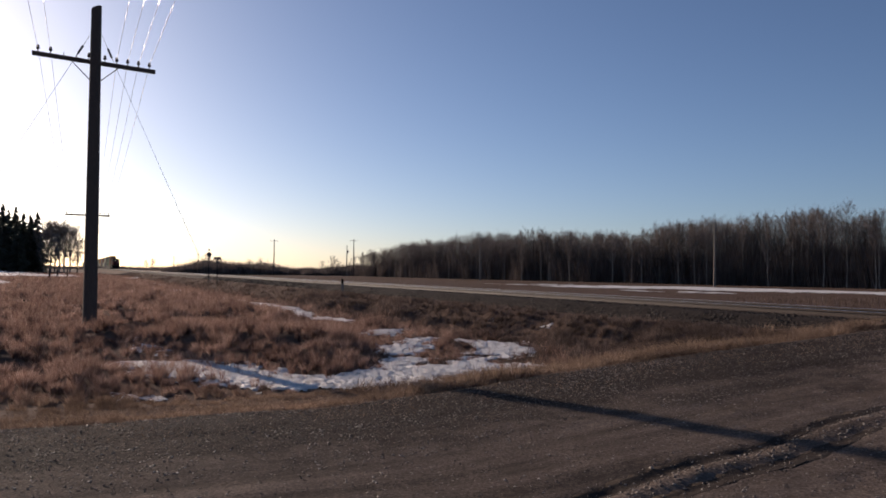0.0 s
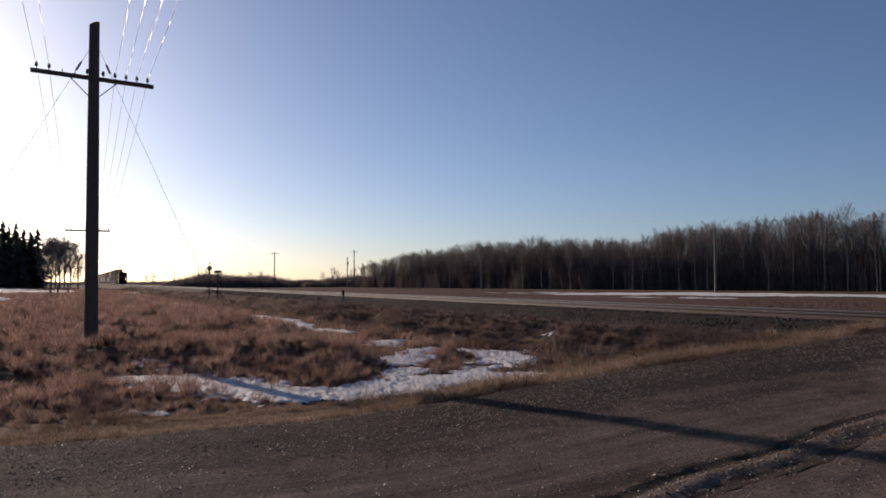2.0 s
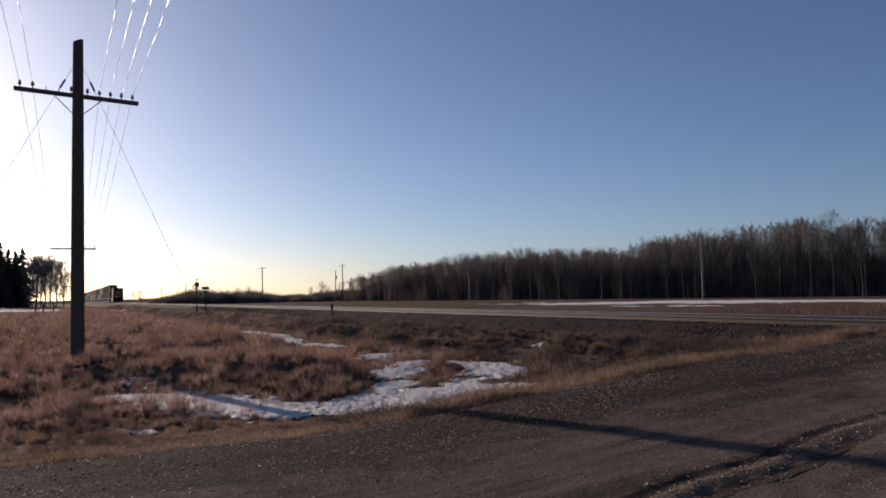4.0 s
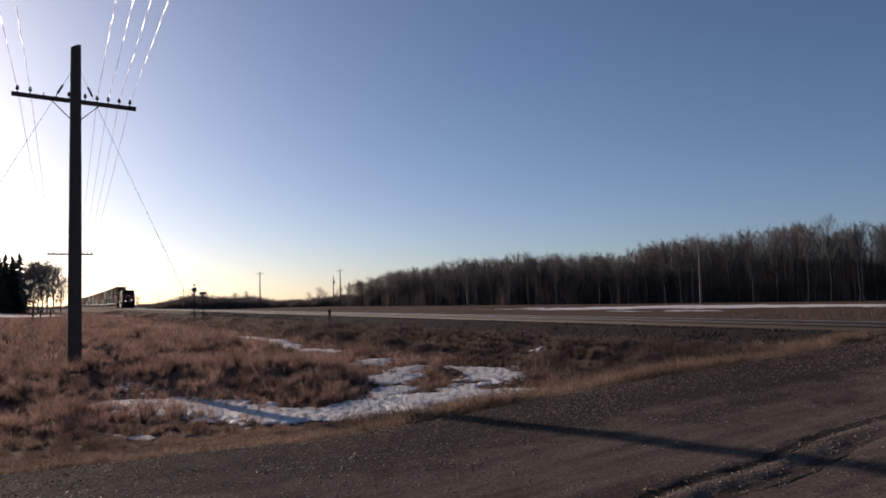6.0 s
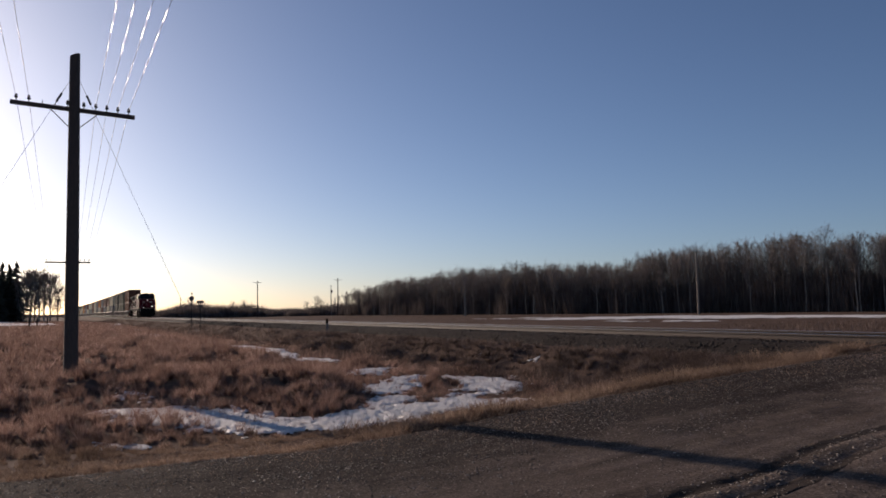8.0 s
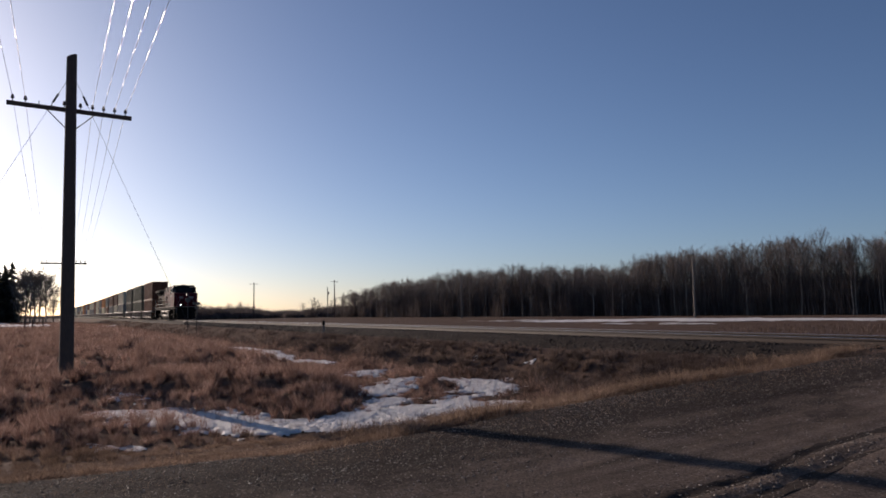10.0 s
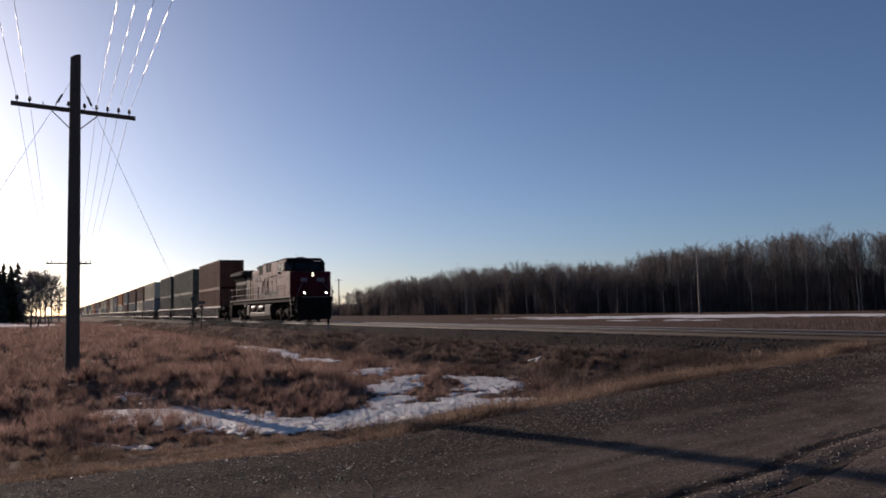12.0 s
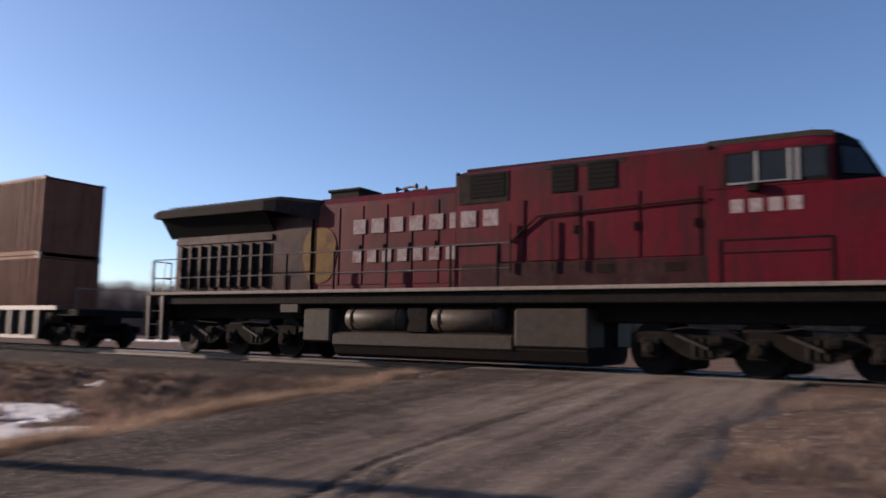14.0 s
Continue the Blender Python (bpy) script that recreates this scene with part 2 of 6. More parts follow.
M["well"] = surface("well_car_paint", (0.09, 0.068, 0.059), (0.17, 0.132, 0.115), 0.6, 8.0, 0.5, bump_d=0.002, stain=(0.10, 0.08, 0.07), stain_scale=0.8)
M["timber"] = surface("crossing_timber", (0.09, 0.075, 0.065), (0.22, 0.185, 0.16), 0.6, 12.0, 0.9, bump_d=0.008, stretch=(1, 8, 8), vary=0.2, spec=0.03)
M["sign_back"] = surface("bare_sign_back", (0.05, 0.047, 0.045), (0.11, 0.105, 0.10), 1.0, 9.0, 0.5, 0.4, bump_d=0.001)
BOX = {}
# white holds a cream tint that paints low sun glare on the sides
for key, dk, lt in (("rust", (0.125, 0.050, 0.031), (0.205, 0.088, 0.056)), ("green", (0.10, 0.108, 0.076), (0.175, 0.176, 0.126)),
                    ("teal", (0.066, 0.067, 0.054), (0.12, 0.12, 0.098)), ("white", (0.54, 0.475, 0.33), (0.70, 0.625, 0.46)),
                    ("brown", (0.13, 0.065, 0.045), (0.22, 0.12, 0.085)), ("grey", (0.17, 0.165, 0.155), (0.28, 0.27, 0.25)),
                    ("orange", (0.45, 0.17, 0.05), (0.60, 0.27, 0.10)), ("blue", (0.04, 0.06, 0.12), (0.09, 0.12, 0.20))):
    BOX[key] = surface("container_paint_" + key, dk, lt, 0.4, 1.2, 0.6, bump_d=0.002, spec=0.03, drips=tuple(v * 0.62 for v in dk), stain=tuple(v * 0.6 + 0.03 for v in dk), stain_scale=0.7, stain_range=(0.55, 0.8))


# ---------------------------------------------------------------- mesh helpers
class Geo:
    """Vertices, faces and material slots gathered for one mesh."""

    def __init__(self):
        self.v, self.f, self.m, self.slot = [], [], [], 0

    def add(self, verts, faces):
        o = len(self.v)
        self.v.extend([tuple(map(float, p)) for p in verts])
        for fc in faces:
            self.f.append(tuple(o + i for i in fc))
            self.m.append(self.slot)

    def box(self, x0, x1, y0, y1, z0, z1, c=0.0):
        """A box, with its edges cut off by c."""
        if c <= 0:
            vs = [(x, y, z) for x in (x0, x1) for y in (y0, y1) for z in (z0, z1)]
            self.add(vs, [(0, 1, 3, 2), (4, 6, 7, 5), (0, 4, 5, 1), (2, 3, 7, 6), (0, 2, 6, 4), (1, 5, 7, 3)])
            return
        ring = []
        for z, i in ((z0, c), (z0 + c, 0), (z1 - c, 0), (z1, c)):
            ring.append([(x0 + i, y0 + c + i * .4, z), (x0 + c + i * .4, y0 + i, z), (x1 - c - i * .4, y0 + i, z), (x1 - i, y0 + c + i * .4, z),
                         (x1 - i, y1 - c - i * .4, z), (x1 - c - i * .4, y1 - i, z), (x0 + c + i * .4, y1 - i, z), (x0 + i, y1 - c - i * .4, z)])
        self.loft(ring)

    def loft(self, rings, closed=True):
        n = len(rings[0])
        vs = [p for r in rings for p in r]
        fs = []
        for k in range(len(rings) - 1):
            for i in range(n):
                j = (i + 1) % n
                fs.append((k * n + i, k * n + j, (k + 1) * n + j, (k + 1) * n + i))
        if closed:
            fs.append(tuple(reversed(range(n))))
            fs.append(tuple((len(rings) - 1) * n + i for i in range(n)))
        self.add(vs, fs)

    def tube(self, p0, p1, r0, r1=None, seg=8, cap=True):
        r1 = r0 if r1 is None else r1
        p0, p1 = Vector(p0), Vector(p1)
        ax = (p1 - p0).normalized()
        u = ax.orthogonal().normalized()
        w = ax.cross(u)
        rings = []
        for p, r in ((p0, r0), (p1, r1)):
            rings.append([p + (u * math.cos(2 * math.pi * i / seg) + w * math.sin(2 * math.pi * i / seg)) * r for i in range(seg)])
        self.loft(rings, cap)

    def lathe(self, c, axis, prof, seg=16):
        """Rings along axis at c: prof is (distance along, radius)."""
        c, ax = Vector(c), Vector(axis).normalized()
        u = ax.orthogonal().normalized()
        w = ax.cross(u)
        self.loft([[c + ax * h + (u * math.cos(2 * math.pi * i / seg) + w * math.sin(2 * math.pi * i / seg)) * r for i in range(seg)] for h, r in prof])

    def prism(self, prof, y0, y1):
        """A profile of (x, z) drawn out from y0 to y1."""
        self.loft([[(x, y0, z) for x, z in prof], [(x, y1, z) for x, z in prof]])

    def path(self, pts, r, seg=5):
        for a, b in zip(pts[:-1], pts[1:]):
            self.tube(a, b, r, r, seg)

    def mesh(self, name, mats, smooth=False):
        me = bpy.data.meshes.new(name)
        me.from_pydata(self.v, [], self.f)
        for mt in (mats if isinstance(mats, (list, tuple)) else [mats]):
            me.materials.append(mt)
        if self.slot or any(self.m):
            me.polygons.foreach_set("material_index", self.m)
        bm = bmesh.new()
        bm.from_mesh(me)
        bmesh.ops.recalc_face_normals(bm, faces=bm.faces)
        bm.to_mesh(me)
        bm.free()
        if smooth:
            me.polygons.foreach_set("use_smooth", [True] * len(me.polygons))
        return me


def part(name, geo, material, parent=None, label="", smooth=False):
    """Links what a Geo holds as one mesh object, under a thing or a part."""
    ob = new(name, geo.mesh(name, material, smooth) if isinstance(geo, Geo) else geo)
    if parent is not None:
        ob.parent = parent
    if label:
        ob["label"] = label
    return ob


def raw_mesh(name, verts, faces, material, smooth=False):
    """A large mesh from arrays; faces is an (n, k) array."""
    me = bpy.data.meshes.new(name)
    verts, faces = np.asarray(verts, dtype=np.float32), np.asarray(faces, dtype=np.int32)
    k = faces.shape[1]
    me.vertices.add(len(verts))
    me.vertices.foreach_set("co", verts.ravel())
    me.loops.add(faces.size)
    me.loops.foreach_set("vertex_index", faces.ravel())
    me.polygons.add(len(faces))
    me.polygons.foreach_set("loop_start", np.arange(0, faces.size, k, dtype=np.int32))
    me.polygons.foreach_set("loop_total", np.full(len(faces), k, dtype=np.int32))
    me.update(calc_edges=True)
    me.materials.append(material)
    if smooth:
        me.polygons.foreach_set("use_smooth", np.ones(len(faces), dtype=bool))
    return me


# ---------------------------------------------------------------- plan of the place
# s runs along the railway with the train, n is the distance from its middle towards the camera.
A = radians(26.228)
NX, NY = math.cos(A), math.sin(A)
UX, UY = math.sin(A), -math.cos(A)
D_TRACK, RAIL_Z = 16.695, 0.82
ROAD_S0, ROAD_S1 = -9.0, -2.3
rng = np.random.RandomState(7)
_tab = np.random.RandomState(11).rand(256, 256)


def bend(s):
    s = np.asarray(s, dtype=float)
    return np.where(s < 0, 6.5 * (1 - np.exp(-(s / 330.0) ** 2)), 0.0)


def vnoise(x, y, seed=0):
    x, y = np.asarray(x, dtype=float) + seed * 17.3, np.asarray(y, dtype=float) + seed * 31.7
    i, j = np.floor(x).astype(int), np.floor(y).astype(int)
    u, v = x - i, y - j
    u, v = u * u * (3 - 2 * u), v * v * (3 - 2 * v)
    g = lambda a, b: _tab[a % 256, b % 256]
    return (g(i, j) * (1 - u) + g(i + 1, j) * u) * (1 - v) + (g(i, j + 1) * (1 - u) + g(i + 1, j + 1) * u) * v - 0.5


def flat(s, n):
    """World x, y of a place given by s and straight n."""
    return UX * s + NX * (D_TRACK - n), UY * s + NY * (D_TRACK - n)


def on_track(s, n, z):
    """World place at s, n from the rails' middle (which bends far off)."""
    x, y = flat(s, n - float(bend(s)))
    return (float(x), float(y), z)


def road_z(n):
    n = np.asarray(n, dtype=float)
    return np.where(n > -2, 0.80 * np.clip((14 - n) / 12.0, 0, 1), np.maximum(0.80 - (-n - 2) * 0.1, -0.42))


def sstep(x, a, b):
    t = np.clip((x - a) / (b - a), 0, 1)
    return t * t * (3 - 2 * t)


def tussock(s, n):
    return np.clip(vnoise(s * 1.1, n * 1.1, 1) + 0.5 * vnoise(s * 2.6, n * 2.6, 2), -0.5, 0.6)


def land_z(s, ns):
    """Height of the ground at s and straight n."""
    s, ns = np.asarray(s, dtype=float), np.asarray(ns, dtype=float)
    n = ns + bend(s)
    near = sstep(n, -1.0, 1.0)
    base = near * -0.12 + (1 - near) * -0.5
    base = base + 0.22 * vnoise(s * 0.09, n * 0.09, 3) * sstep(np.abs(n), 3, 12)
    swale = 0.42 * np.exp(-((n - 7.2) / 2.0) ** 2) * (1 - sstep(s, -11.5, -9.5))
    ditch = 0.46 * np.exp(-((s + 14.5) / 2.3) ** 2) * sstep(n, 4.0, 6.5) * (1 - sstep(n, 15.5, 19))
    ditch = np.maximum(ditch, 0.40 * np.exp(-((s + 18.5) / 3.2) ** 2 - ((n - 7.6) / 3.0) ** 2))
    base = base - np.maximum(swale, ditch) * near
    base = base + 0.55 * np.exp(-((n - 3.2) / 1.25) ** 2) * near
    wild = sstep(np.abs(n), 3.2, 5) * np.clip((-9.6 - s) / 2.0, 0, 1) * (1 - np.clip(np.maximum(swale, ditch) * 2.2 - 0.35, 0, 0.9))
    wild = wild * (1 - 0.9 * sstep(snow_mask(s, ns), -0.5, 0.1)) * np.clip((-11.0 - s) / 3.0, 0.15, 1)
    base = base + 0.42 * tussock(s, n) * wild * (near * 0.9 + 0.1)
    bed = np.interp(np.abs(n), [0, 1.95, 3.5], [0.61, 0.61, -0.35])
    base = np.maximum(base, bed)
    # tussock banks that stand over the snow in the ditch
    bank = 0.40 * np.exp(-((s + 17.3) / 2.3) ** 2 - ((n - 12.0) / 1.15) ** 2) + 0.10 * np.exp(-((s + 13.9) / 1.2) ** 2 - ((n - 16.3) / 0.9) ** 2)
    bank = bank + 0.12 * np.exp(-((s + 18.6) / 1.6) ** 2 - ((n - 16.2) / 1.2) ** 2) + 0.20 * np.exp(-((s + 18.3) / 1.0) ** 2 - ((n - 7.4) / 0.35) ** 2)
    base = base + bank * (0.85 + 0.9 * tussock(s * 1.3, n * 1.3)) * (1 - sstep(snow_mask(s, ns), -0.35, 0.1))
    out = np.maximum(ROAD_S0 - s, s - ROAD_S1)
    rz = road_z(n)
    fall = np.where(s < ROAD_S0, 0.20, 0.05) * np.clip(out, 0, None)
    ramp_z = rz - 0.03 - fall
    return np.where(out <= 0, rz - 0.07, np.maximum(base, ramp_z))


# ---------------------------------------------------------------- ground
def spread(lo_far, lo, hi, hi_far, step, grow=1.09):
    mid = list(np.arange(lo, hi + 1e-6, step))
    out, d, x = [], step, lo
    while x > lo_far:
        d *= grow
        x -= d
        out.append(x)
    left = out[::-1]
    out, d, x = [], step, hi
    while x < hi_far:
        d *= grow
        x += d
        out.append(x)
    return np.array(left + mid + out)


def sheet(svals, nvals, zfun):
    S, N = np.meshgrid(svals, nvals, indexing="ij")
    Z = zfun(S, N)
    X, Y = flat(S, N)
    a, b = S.shape
    idx = np.arange(a * b).reshape(a, b)
    q = np.stack([idx[:-1, :-1], idx[:-1, 1:], idx[1:, 1:], idx[1:, :-1]], -1).reshape(-1, 4)
    return np.stack([X, Y, Z], -1).reshape(-1, 3), q


def build_ground():
    v, f = sheet(spread(-3200, -34, 4, 3200, 0.2), spread(-3200, -6, 21, 3200, 0.2), land_z)
    g = new("ground", raw_mesh("ground", v, f, M["soil"], True))
    tagged(g, "flat prairie turf of dry brown grass with ditches", "ground", kind="structure")


def rut_s(n):
    """Where the windrow of grit runs across the road's width."""
    n = np.asarray(n, dtype=float)
    return np.interp(n, [5.0, 6.5, 7.7, 9.6, 11.1, 12.0, 13.5, 15.0], [4.56, 4.66, 4.74, 4.72, 4.50, 4.37, 4.14, 3.94]) + 0.10 * vnoise(n * 0.9, n * 0, 9)


def build_road():
    def rz(s, n):
        e = np.minimum(s - ROAD_S0 + 0.25, ROAD_S1 + 0.6 - s)
        wob = 0.35 * vnoise(n * 0.7, s * 0.2, 5)
        z = road_z(n) + 0.02 * np.sin(np.clip(e / 6.0, 0, 1) * np.pi) + 0.02 * vnoise(s * 3, n * 1.2, 6)
        q = s + rut_s(n)
        ridge = 0.6 * np.exp(-(q / 0.11) ** 2) - 0.8 * np.exp(-((q + 0.19) / 0.09) ** 2) - 0.6 * np.exp(-((q - 0.19) / 0.09) ** 2) + 0.35 * np.exp(-((q - 0.5) / 0.3) ** 2)
        z = z + 0.034 * ridge * (0.9 + 1.0 * vnoise(n * 5.5, s * 6, 8)) * (0.08 * sstep(n, 5.0, 7.5) + 0.92 * sstep(n, 9.0, 11.0))
        loose = 0.4 + 0.6 * (1 - sstep(s, -8.2, -5.8))
        z = z + loose * (0.006 * vnoise(s * 7.3 + n * 2.1, n * 6.1 - s * 1.7, 14) + 0.004 * vnoise(s * 13.7 - n * 3.1, n * 11.9 + s * 4.3, 15))
        edge = np.where(s > -5, 0.09, 0.14)
        return z - edge * (1 - sstep(e + wob, 0.0, 0.6))
    sv = np.arange(ROAD_S0 - 0.3, ROAD_S1 + 0.61, 0.045)
    nv = spread(-60, 1.9, 18.5, 160, 0.06, 1.06)
    nv = nv[(nv > 1.55) | (nv < -1.55)]
    near_v, far_v = nv[nv > 0], nv[nv < 0]
    vs, fs, o = [], [], 0
    for part_n in (near_v, far_v):
        v, f = sheet(sv, part_n, rz)
        vs.append(v)
        fs.append(f + o)
        o += len(v)
    r = new("road", raw_mesh("road", np.concatenate(vs), np.concatenate(fs), M["gravel"], True))
    tagged(r, "grey brown gravel road rising to the level crossing", "road", kind="structure")
    # dark strips beside the windrow of grit
    for name, s0, w, n_end in (("damp_strip", 0.21, 0.13, 6.0), ("damp_strip", -0.23, 0.12, 9.4)):
        nvv = np.arange(n_end, 20, 0.05)
        svv = np.linspace(-1, 1, 9)
        S, N = np.meshgrid(svv, nvv, indexing="ij")
        S = -rut_s(N) - s0 + S * w * (0.8 + 1.0 * vnoise(N * 1.3, S * 0 + s0, 12) + 0.5 * vnoise(N * 5, S * 3, 13) + 0.6 * vnoise(N * 14, S * 6, 17))
        S = -rut_s(N) - s0 + (S + rut_s(N) + s0) * sstep(N, n_end, n_end + 2.0)
        Z = rz(S, N) + 0.002 - 0.008 * (np.abs(np.linspace(-1, 1, 9)) > 0.9)[:, None]
        X, Y = flat(S, N)
        a, b = S.shape
        idx = np.arange(a * b).reshape(a, b)
        q = np.stack([idx[:-1, :-1], idx[:-1, 1:], idx[1:, 1:], idx[1:, :-1]], -1).reshape(-1, 4)
        ob = new(name, raw_mesh(name, np.stack([X, Y, Z], -1).reshape(-1, 3), q, M["rut_dark"], True))
        tagged(ob, "dark wheel rut in the gravel road", "rut", kind="structure")
    return rz


def pebbles(name, S, N, Z, R, mat, label, cat):
    """Many small angular stones in one mesh."""
    k = len(S)
    X, Y = flat(S, N)
    base = np.array([(1, 0, 0), (0, 1, 0), (-1, 0, 0), (0, -1, 0), (0, 0, 1), (0, 0, -0.6)], dtype=float)
    tri = np.array([(0, 1, 4), (1, 2, 4), (2, 3, 4), (3, 0, 4), (1, 0, 5), (2, 1, 5), (3, 2, 5), (0, 3, 5)])
    ang = rng.rand(k) * 6.283
    jit = base[None] * (0.65 + 0.7 * rng.rand(k, 6, 1)) * R[:, None, None] * np.array([1, 1, 0.75])
    jit[:, :, :2] += (rng.rand(k, 6, 2) - 0.5) * 0.7 * R[:, None, None]
    c, s_ = np.cos(ang)[:, None], np.sin(ang)[:, None]
    px = jit[:, :, 0] * c - jit[:, :, 1] * s_ + X[:, None]
    py = jit[:, :, 0] * s_ + jit[:, :, 1] * c + Y[:, None]
    pz = jit[:, :, 2] + Z[:, None]
    v = np.stack([px, py, pz], -1).reshape(-1, 3)
    f = (np.arange(k)[:, None, None] * 6 + tri[None]).reshape(-1, 3)
    ob = new(name, raw_mesh(name, v, f, mat))
    return tagged(ob, label, cat, kind="stuff")


def build_stones(rz):
    k = 30000
    s = -9.5 - 85 * rng.rand(k) ** 1.9
    n = 1.3 + 2.3 * rng.rand(k)
    z = np.interp(n, [0, 1.95, 3.5], [0.61, 0.61, -0.35]) + 0.005
    pebbles("ballast_stones", s, n - bend(s), z, 0.018 + 0.030 * rng.rand(k) + np.clip(-s - 30, 0, 60) * 0.0008, M["ballast"], "loose crushed grey ballast stones along the rails", "ballast")
    k = 8000
    s = -9.6 - 45 * rng.rand(k) ** 1.5
    n = -1.9 + 3.4 * rng.rand(k)
    ok = np.abs(np.abs(n) - 0.755) > 0.07
    s, n = s[ok], n[ok]
    pebbles("ballast_stones", s, n - bend(s), 0.64 + 0.02 * rng.rand(len(s)), 0.02 + 0.03 * rng.rand(len(s)), M["ballast"], "crushed grey ballast stones filling between the ties", "ballast")
    k = 34000
    s = ROAD_S0 - 0.2 + 7.4 * rng.rand(k)
    n = 2.5 + 17.5 * rng.rand(k)
    dist = np.minimum(np.abs(s - ROAD_S0), np.abs(s + 3.3))
    keep = rng.rand(k) < 0.45 + 0.55 * np.exp(-(dist / 0.8) ** 2)
    s, n = s[keep], n[keep]
    k2 = 2600
    n2 = 3.0 + 14 * rng.rand(k2)
    s2 = -rut_s(n2) + 0.16 * rng.randn(k2)
    pebbles("road_clods", s2, n2, rz(s2, n2), 0.006 + 0.013 * rng.rand(k2) ** 3, M["loose"], "clods and grit thrown up along the rut", "pebbles")
    k3 = 20000
    s3, n3 = ROAD_S0 - 0.25 + 3.2 * rng.rand(k3) ** 1.5, 4.0 + 14.5 * rng.rand(k3)
    ok = rng.rand(k3) < np.clip(0.5 + 1.5 * vnoise(s3 * 1.6, n3 * 1.1, 16), 0.1, 1)
    s3, n3 = s3[ok], n3[ok]
    pebbles("shoulder_gravel", s3, n3, rz(s3, n3), 0.005 + 0.011 * rng.rand(len(s3)) ** 2.5, M["coarse"], "coarse dark gravel thrown to the road shoulder", "gravel")
    k4 = 8000
    s4, n4 = ROAD_S1 - 0.3 + 4.5 * rng.rand(k4) ** 1.4, 2.5 + 13 * rng.rand(k4)
    pebbles("verge_stones", s4, n4, land_z(s4, n4) + 0.004, 0.006 + 0.020 * rng.rand(k4) ** 3, M["loose"], "loose stones lying in the straw beside the road", "stones")
    pebbles("road_pebbles", s, n, rz(s, n), 0.004 + 0.010 * rng.rand(len(s)) ** 2, M["loose"], "loose pebbles scattered on the gravel road", "pebbles")


